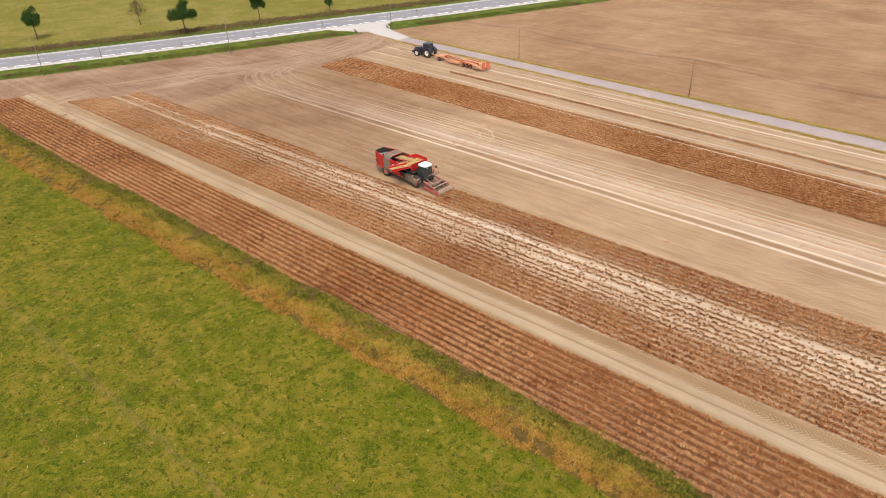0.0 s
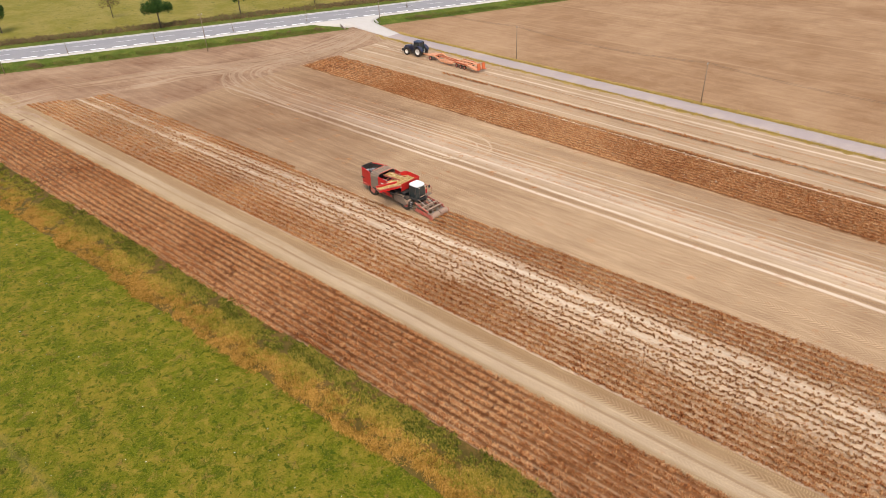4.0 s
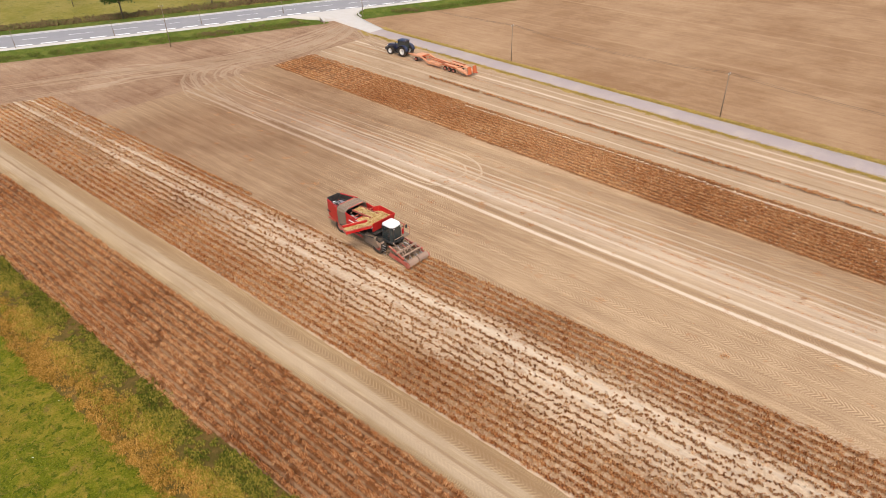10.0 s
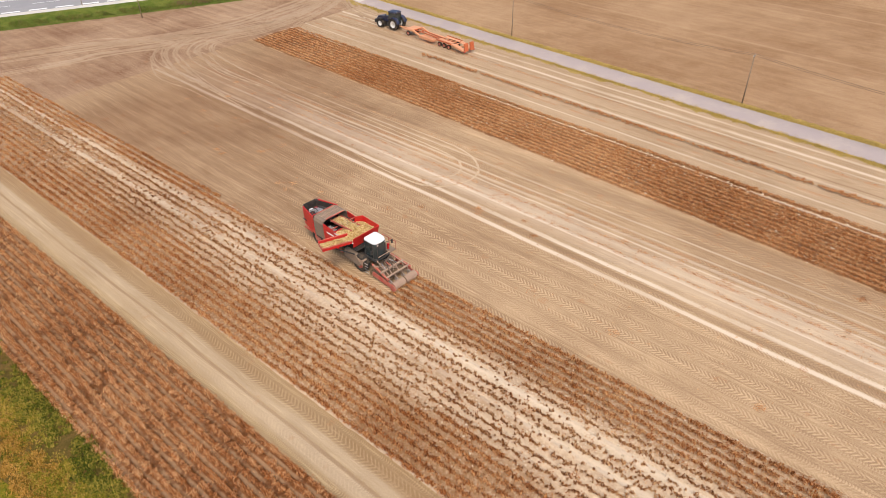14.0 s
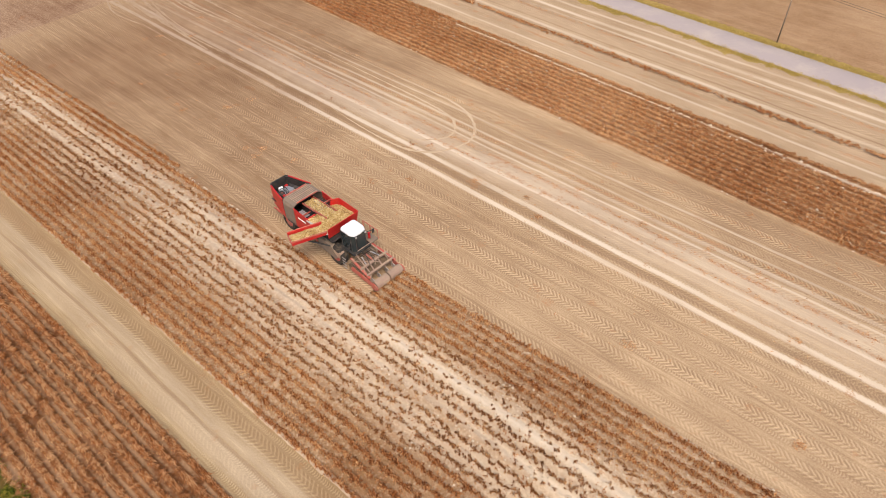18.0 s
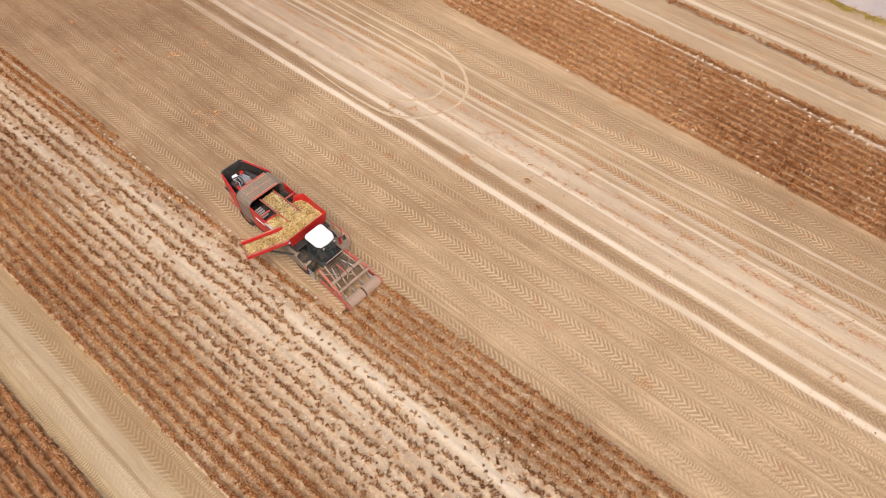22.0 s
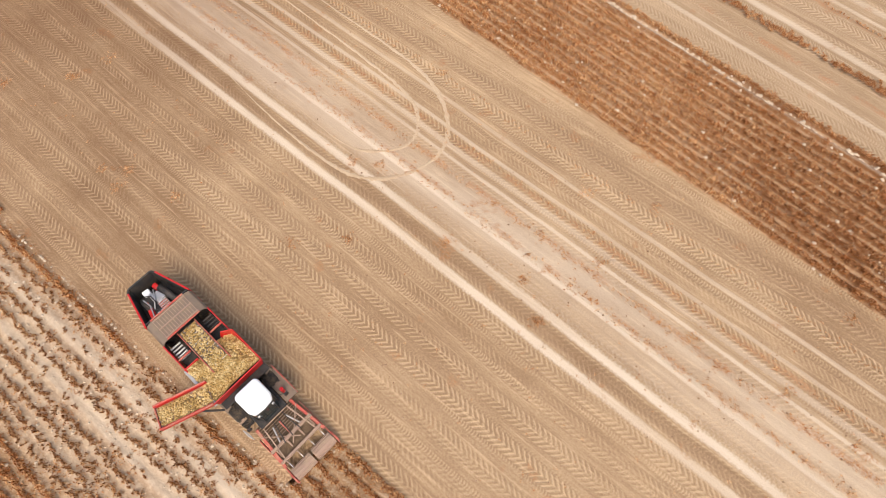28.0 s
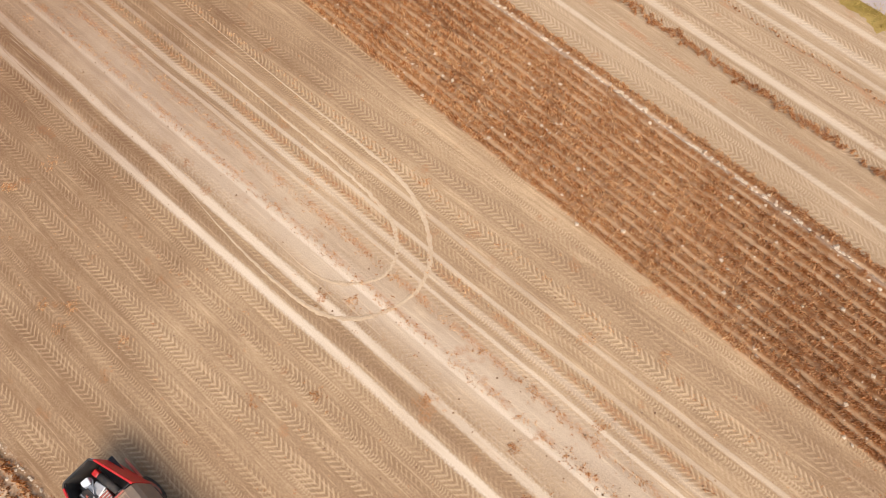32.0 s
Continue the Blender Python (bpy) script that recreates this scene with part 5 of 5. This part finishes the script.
for s in (-0.66, 0.66):
    part("ridge_roller", bar((3.5, s - 0.6, 0.42), (3.5, s + 0.6, 0.42), 0.66, sides_n=20), S_, harvester, "dust-caked ridge roller")
    for k in range(14):
        a = k * 2 * math.pi / 14
        part("roller_slat", bar((3.5 + 0.335 * math.cos(a), s - 0.58, 0.42 + 0.335 * math.sin(a)), (3.5 + 0.335 * math.cos(a), s + 0.58, 0.42 + 0.335 * math.sin(a)), 0.035), M["dusty_steel"], harvester)
for y in (-1.05, -0.38, 0.38, 1.05):
    part("cutting_disc", bar((2.98, y - 0.02, 0.45), (2.98, y + 0.02, 0.45), 0.52, sides_n=24), M["steel"], harvester, "worn steel cutting disc")
    part("disc_holder", bar((2.75, y, 0.98), (2.98, y, 0.45), 0.08), S_, harvester)
    part("share_arm", bar((2.05, y, 1.1), (2.6, y * 1.02, 0.5), 0.09), S_, harvester)
for y in (-0.7, 0.0, 0.7):
    part("hydraulic_ram", bar((1.2, y * 0.6, 1.25), (2.1, y, 1.1), 0.09, sides_n=10), M["steel"] if y else M["dusty_red"], harvester, "hydraulic ram")
for k in range(3):
    tube_line("hose", [(0.9, -0.2 + k * 0.3, 1.5), (1.6, -0.3 + k * 0.35, 1.6), (2.2, -0.5 + k * 0.5, 1.15)], 0.025, M["black"], harvester)


# ---------- tractor ----------
tractor = thing("tractor", "dark blue farm tractor with white wheel rims, parked on bare soil", "tractor", pose(-68.5, 33.0, 0, 0, 0, 183))
wheel_r, wheel_f = 0.98, 0.74
for s in (-1, 1):
    wheel(tractor, (-0.3, s * 0.95, wheel_r), wheel_r, 0.66, M["rim"], "rear_wheel")
    wheel(tractor, (2.75, s * 0.92, wheel_f), wheel_f, 0.55, M["rim"], "front_wheel")
    arc = [[(-0.3 + r_ * math.cos(a), 0.98 + r_ * math.sin(a)) for a in np.linspace(0.15 * math.pi, 0.95 * math.pi, 10)] for r_ in (1.14, 1.08)]
    bm = shell(arc[0], arc[1], s * 0.6, s * 1.3, True)
    part("rear_mudguard", bm, M["blue"], tractor, "dark blue mudguard")
    part("front_mudguard", box((1.0, 0.5, 0.06), (2.72, s * 0.92, 1.56), 0.03), M["black"], tractor)
    part("headlight", box((0.08, 0.22, 0.16), (4.03, s * 0.28, 1.5), 0.03), M["white"], tractor)
    part("mirror", box((0.08, 0.2, 0.34), (1.25, s * 1.12, 2.35), 0.03), M["black"], tractor)
    part("step", box((0.6, 0.3, 0.5), (0.95, s * 0.85, 0.75), 0.03), M["black"], tractor)
part("bonnet", side_prism([(1.15, 1.05), (1.15, 1.98), (3.2, 1.85), (3.85, 1.68), (4.05, 1.3), (4.0, 1.05)], -0.42, 0.42, 0.07), M["blue"], tractor, "dark blue bonnet")
part("chassis", box((4.4, 0.6, 0.55), (1.7, 0, 0.85), 0.05), M["black"], tractor)
part("front_weight", box((0.6, 0.9, 0.55), (4.35, 0, 0.75), 0.06), M["black"], tractor, "black front weight block")
part("front_axle", bar((2.75, -0.8, 0.74), (2.75, 0.8, 0.74), 0.22), M["black"], tractor)
part("rear_axle", bar((-0.3, -0.8, 0.95), (-0.3, 0.8, 0.95), 0.36), M["black"], tractor)
tcab = part("cab", prism([(-0.6, -0.78), (1.1, -0.72), (1.1, 0.72), (-0.6, 0.78)], 1.3, 2.72, 0.06, 0.9), M["glass"], tractor, "glazed tractor cab")
part("cab_roof", prism([(-0.75, -0.78), (1.15, -0.74), (1.15, 0.74), (-0.75, 0.78)], 2.72, 2.94, 0.08, 0.92), M["blue"], tcab, "dark blue cab roof")
for x, y in ((-0.6, 0.78), (-0.6, -0.78), (1.1, 0.72), (1.1, -0.72)):
    part("cab_pillar", bar((x, y, 1.3), (x * 0.9, y * 0.9, 2.75), 0.08), M["black"], tcab)
for k in range(4):
    part("work_light", box((0.08, 0.16, 0.11), (1.15 if k < 2 else -0.72, (-0.45, 0.45)[k % 2], 2.98), 0.02), M["steel"], tcab)
part("exhaust", bar((1.05, -0.62, 1.9), (1.05, -0.62, 2.95), 0.13, sides_n=12), M["black"], tractor)
part("hitch", box((0.7, 0.3, 0.18), (-0.95, 0, 0.6), 0.03), M["black"], tractor)

# ---------- low loader trailer ----------
trailer = thing("low_loader_trailer", "long orange low-loader trailer with open frame deck behind a tractor", "trailer", pose(-67.0, 32.8, 0, 0, 0, -7.5))
O_, D_ = M["orange"], M["deep_orange"]
for s in (-1, 1):
    part("drawbar", bar((-0.6, 0, 0.6), (2.2, s * 0.55, 0.75), 0.16), O_, trailer)
    part("goose_rail", bar((2.1, s * 1.0, 0.95), (4.4, s * 1.05, 1.15), 0.2), O_, trailer)
    part("side_plate", box((3.4, 0.08, 0.42), (7.9, s * 1.22, 0.6), 0.02), O_, trailer)
    part("bogie_plate", box((3.6, 0.07, 0.2), (12.2, s * 1.24, 1.08), 0.02), D_, trailer)
    part("drop_rail", bar((4.4, s * 1.05, 1.15), (6.2, s * 1.05, 0.62), 0.28), O_, trailer)
    part("deck_rail", bar((6.2, s * 1.05, 0.62), (9.6, s * 1.05, 0.62), 0.34), O_, trailer)
    part("rise_rail", bar((9.6, s * 1.05, 0.62), (10.6, s * 1.05, 0.98), 0.22), O_, trailer)
    part("bogie_rail", bar((10.6, s * 1.05, 0.98), (14.0, s * 1.05, 0.98), 0.22), O_, trailer)
    part("tail_board", box((2.5, 0.55, 0.05), (15.3, s * 0.72, 0.86), 0.01, (0, 9.5, 0)), O_, trailer)
    part("tail_rail", bar((14.0, s * 1.05, 0.98), (16.6, s * 1.05, 0.55), 0.3), O_, trailer)
    part("inner_rail", bar((4.4, s * 0.35, 1.1), (14.0, s * 0.35, 0.8), 0.12), D_, trailer)
    part("ramp", box((0.16, 0.78, 1.25), (16.75, s * 0.62, 1.1), 0.03, (0, -8, 0)), D_, trailer, "rusty orange upright loading ramp")
    for k in range(4):
        part("ramp_rung", box((0.08, 0.7, 0.07), (16.64 + k * 0.03, s * 0.62, 0.7 + k * 0.27), 0.01), O_, trailer)
    wheel(trailer, (3.0, s * 0.95, 0.42), 0.42, 0.3, M["dusty_red"], "wheel", 0)
    for x in (11.0, 12.1, 13.2):
        wheel(trailer, (x, s * 0.98, 0.42), 0.42, 0.3, M["dusty_red"], "wheel", 0)
        part("wheel_arch", box((0.95, 0.42, 0.05), (x, s * 1.0, 0.92), 0.02), O_, trailer)
    part("tail_light", box((0.08, 0.3, 0.12), (16.9, s * 1.05, 0.5), 0.02), M["red"], trailer)
for x, z in ((2.2, 0.95), (3.2, 1.02), (4.3, 1.13), (5.2, 0.9), (6.2, 0.62), (7.0, 0.62), (7.8, 0.62), (8.6, 0.62), (9.5, 0.62), (10.6, 0.98), (11.5, 0.98), (12.4, 0.98), (13.3, 0.98), (14.2, 0.94), (15.2, 0.78), (16.3, 0.6)):
    part("cross_member", bar((x, -1.05, z), (x, 1.05, z), 0.14), O_ if x > 6 else D_, trailer)
part("front_deck", box((2.1, 1.9, 0.06), (3.2, 0, 1.12), 0.01, (0, -5, 0)), O_, trailer, "faded orange deck plate")
for x in (7.4, 8.9):
    for s in (-1, 1):
        part("deck_board", box((1.3, 0.5, 0.06), (x, s * 0.7, 0.76), 0.01), O_, trailer)
for s in (-1, 1):
    part("bogie_board", box((3.2, 0.5, 0.05), (12.3, s * 0.68, 1.12), 0.01), O_, trailer)


# ---------- poles, wires, posts ----------
def pole(at, height, arm=0.35, label="weathered wooden power pole"):
    ob = thing("utility_pole", label, "pole", pose(*at, 0), "power poles")
    part("shaft", bar((0, 0, -0.3), (0, 0, height), 0.17, sides_n=10, w2=0.11), M["wood"], ob, "", True)
    part("crossarm", bar((0, -arm, height - 0.35), (0, arm, height - 0.35), 0.08), M["wood"], ob)
    for y in (-arm * 0.9, 0, arm * 0.9):
        part("insulator", bar((0, y, height - 0.3), (0, y, height - 0.08), 0.09, sides_n=8), M["steel"], ob)
    return ob


LINE = [(-97.5, 49.5), (-50.3, 42.0), (-10.3, 37.4), (30, 32.6), (70, 28)]
for p in LINE:
    pole(p, 6.5)
for y in (-0.3, 0.3):
    pts = []
    for (ax, ay), (bx, by) in zip(LINE, LINE[1:]):
        for u in np.linspace(0, 1, 14)[:-1]:
            pts.append((ax + (bx - ax) * u, ay + (by - ay) * u + y, 6.4 - 1.4 * 4 * u * (1 - u) * 0.6))
    w_ = tube_line("power_wire", pts, 0.013, M["wire"], None)
    tagged(w_, "sagging dark overhead wire", "wire", "power wires")
for p in ((-111.0, 8.8), (-131.0, -26.4)):
    pole(p, 8.2, 0.5, "grey wooden pole at the ditch edge")


def leaf_cloud(name, spheres, count, size, material, parent, seed):
    rng = np.random.RandomState(seed)
    c = np.array([spheres[k] for k in rng.randint(len(spheres), size=count)])
    d = rng.normal(size=(count, 3))
    d /= np.linalg.norm(d, axis=1)[:, None]
    pts = c[:, :3] + d * c[:, 3:] * rng.uniform(0.45, 1.08, (count, 1)) * np.array([1, 1, 0.85])
    protos = []
    for k in range(6):
        V = rng.uniform(-1, 1, (12, 3)) * 0.5
        V[:, :] += np.repeat(rng.uniform(-0.6, 0.6, (3, 3)), 4, 0)
        F = np.arange(12).reshape(3, 4)
        for q in F:
            o, a, b = V[q[0]].copy(), rng.normal(size=3), rng.normal(size=3)
            a /= np.linalg.norm(a)
            b -= a * (a @ b)
            b /= np.linalg.norm(b)
            V[q] = [o - 0.5 * a, o + 0.32 * b, o + 0.5 * a, o - 0.32 * b]
        protos.append((V, F))
    ob = scatter(name, protos, pts, size * rng.uniform(0.6, 1.3, count), material)
    ob.parent = parent
    return ob


def tree(at, height, spread, trunk, count, seed, label, material=None):
    rng = np.random.RandomState(seed)
    ob = thing("tree", label, "tree", pose(*at, 0), "roadside trees")
    part("trunk", bar((0, 0, -0.2), (0, 0, height * 0.55), trunk, sides_n=9, w2=trunk * 0.55), M["bark"], ob, "", True)
    balls = []
    for k in range(13):
        a, r = rng.uniform(0, 2 * np.pi), spread * rng.uniform(0.1, 0.75)
        z = height * rng.uniform(0.5, 0.9)
        r *= 1.25 - abs(z / height - 0.6)
        balls.append((r * np.cos(a), r * np.sin(a), z, spread * rng.uniform(0.28, 0.5)))
    for b in balls[:7]:
        part("limb", bar((0, 0, height * 0.35), (b[0] * 0.8, b[1] * 0.8, b[2]), trunk * 0.35, sides_n=6, w2=trunk * 0.12), M["bark"], ob)
    if count:
        leaf_cloud("crown", balls, count, 0.34, material or M["leaf"], ob, seed)
    return ob


def edge_point(y, o):
    return float(road_x(y)) - o * 0.9, y


tree((-143.3, 15.0), 9.6, 3.3, 0.42, 2600, 1, "round dark green tree beyond the road")
tree((-138.5, 36.0), 8.4, 2.4, 0.34, 1700, 2, "dark green tree beyond the road")
tree((-176, -12), 8.6, 2.7, 0.34, 1800, 3, "dark green tree in the far pasture")
tree((-133.5, 58), 4.2, 1.6, 0.2, 600, 4, "small green tree beyond the road")
tree((-168, 14), 7.0, 2.6, 0.22, 260, 5, "nearly bare shrub-like tree in the pasture", M["hedge"])
for k, p in enumerate(((-135.9, -11.5), (-128.2, 5.5), (-121.7, 22.5), (-115.0, 40.1), (-146.5, -31), (-104, 66))):
    ob = thing("young_tree", "thin staked young tree on the road verge", "tree", pose(*p, 0.15), "young roadside trees")
    part("stem", bar((0, 0, -0.2), (0.05, 0, 3.6), 0.10, sides_n=7, w2=0.05), M["wood"], ob)
    part("stake", bar((0.25, 0, -0.2), (0.25, 0, 1.5), 0.07), M["wood"], ob)
    for s in range(5):
        part("twig", bar((0.03, 0, 2.2 + s * 0.25), (0.5 * math.cos(s * 2.2), 0.5 * math.sin(s * 2.2), 2.9 + s * 0.25), 0.03, sides_n=5, w2=0.012), M["wood"], ob)

# hedge strip of dead weeds on the far side of the road, reeds in the ditch
SCRUB = [blades(12, 0.36, 0.3, 0.09, 0.8, 0.26, np.random.RandomState(140 + i)) for i in range(7)]
n = 2600
s = rs.uniform(20, 330, n)
o = W + 5.2 + rs.rand(n) * 5.0
p = np.array([on_road(a, b) for a, b in zip(s, o)])
tagged(scatter("roadside_hedge", SCRUB, np.c_[p, np.zeros(n)], rs.uniform(1.2, 2.8, n), M["hedge"]), "long strip of brown dead weeds beyond the road", "hedge", kind="stuff")
n = 2600
s = rs.uniform(40, 250, n)
o = -8.9 + rs.rand(n) ** 0.7 * 4.6
p = np.array([on_road(a, b) for a, b in zip(s, o)])
clear = ~((p[:, 1] > 38) & (p[:, 1] < 58)) & (patches(p[:, 0], p[:, 1], 0.12) > 0.3)
tagged(scatter("ditch_weeds", SCRUB, np.c_[p, np.full(n, -0.1)][clear], rs.uniform(0.7, 1.5, clear.sum()), M["ditch"]), "rank green ditch weeds", "weeds", kind="stuff")
dry = clear & (patches(p[:, 0] + 9, p[:, 1], 0.2) > 0.78)
tagged(scatter("ditch_reeds", SCRUB, np.c_[p, np.full(n, 0.05)][dry], rs.uniform(0.9, 1.7, dry.sum()), M["hedge"]), "dry yellow reeds at the ditch edge", "weeds", kind="stuff")

culvert = thing("culvert_wall", "brown concrete culvert headwall at the lane mouth", "wall", pose(-102.6, 41.6, 0, 0, 0, 20))
part("headwall", box((0.35, 5.0, 1.0), (0, 0, 0.0), 0.04, (0, 0, 40)), M["concrete"], culvert)
part("coping", box((0.5, 5.1, 0.14), (0, 0, 0.54), 0.03, (0, 0, 40)), M["gravel"], culvert)
kerb = ribbon("lane_kerb", [(-105.2, 58.8), (-103.4, 56.0), (-102.3, 53.0), (-100.6, 50.9), (-97.5, 49.0)], (-0.15, -0.14, 0.14, 0.15), (0.1, 0.42, 0.42, 0.1), M["gravel"], 24)
tagged(kerb, "pale concrete kerb at the lane mouth", "kerb", kind="structure")
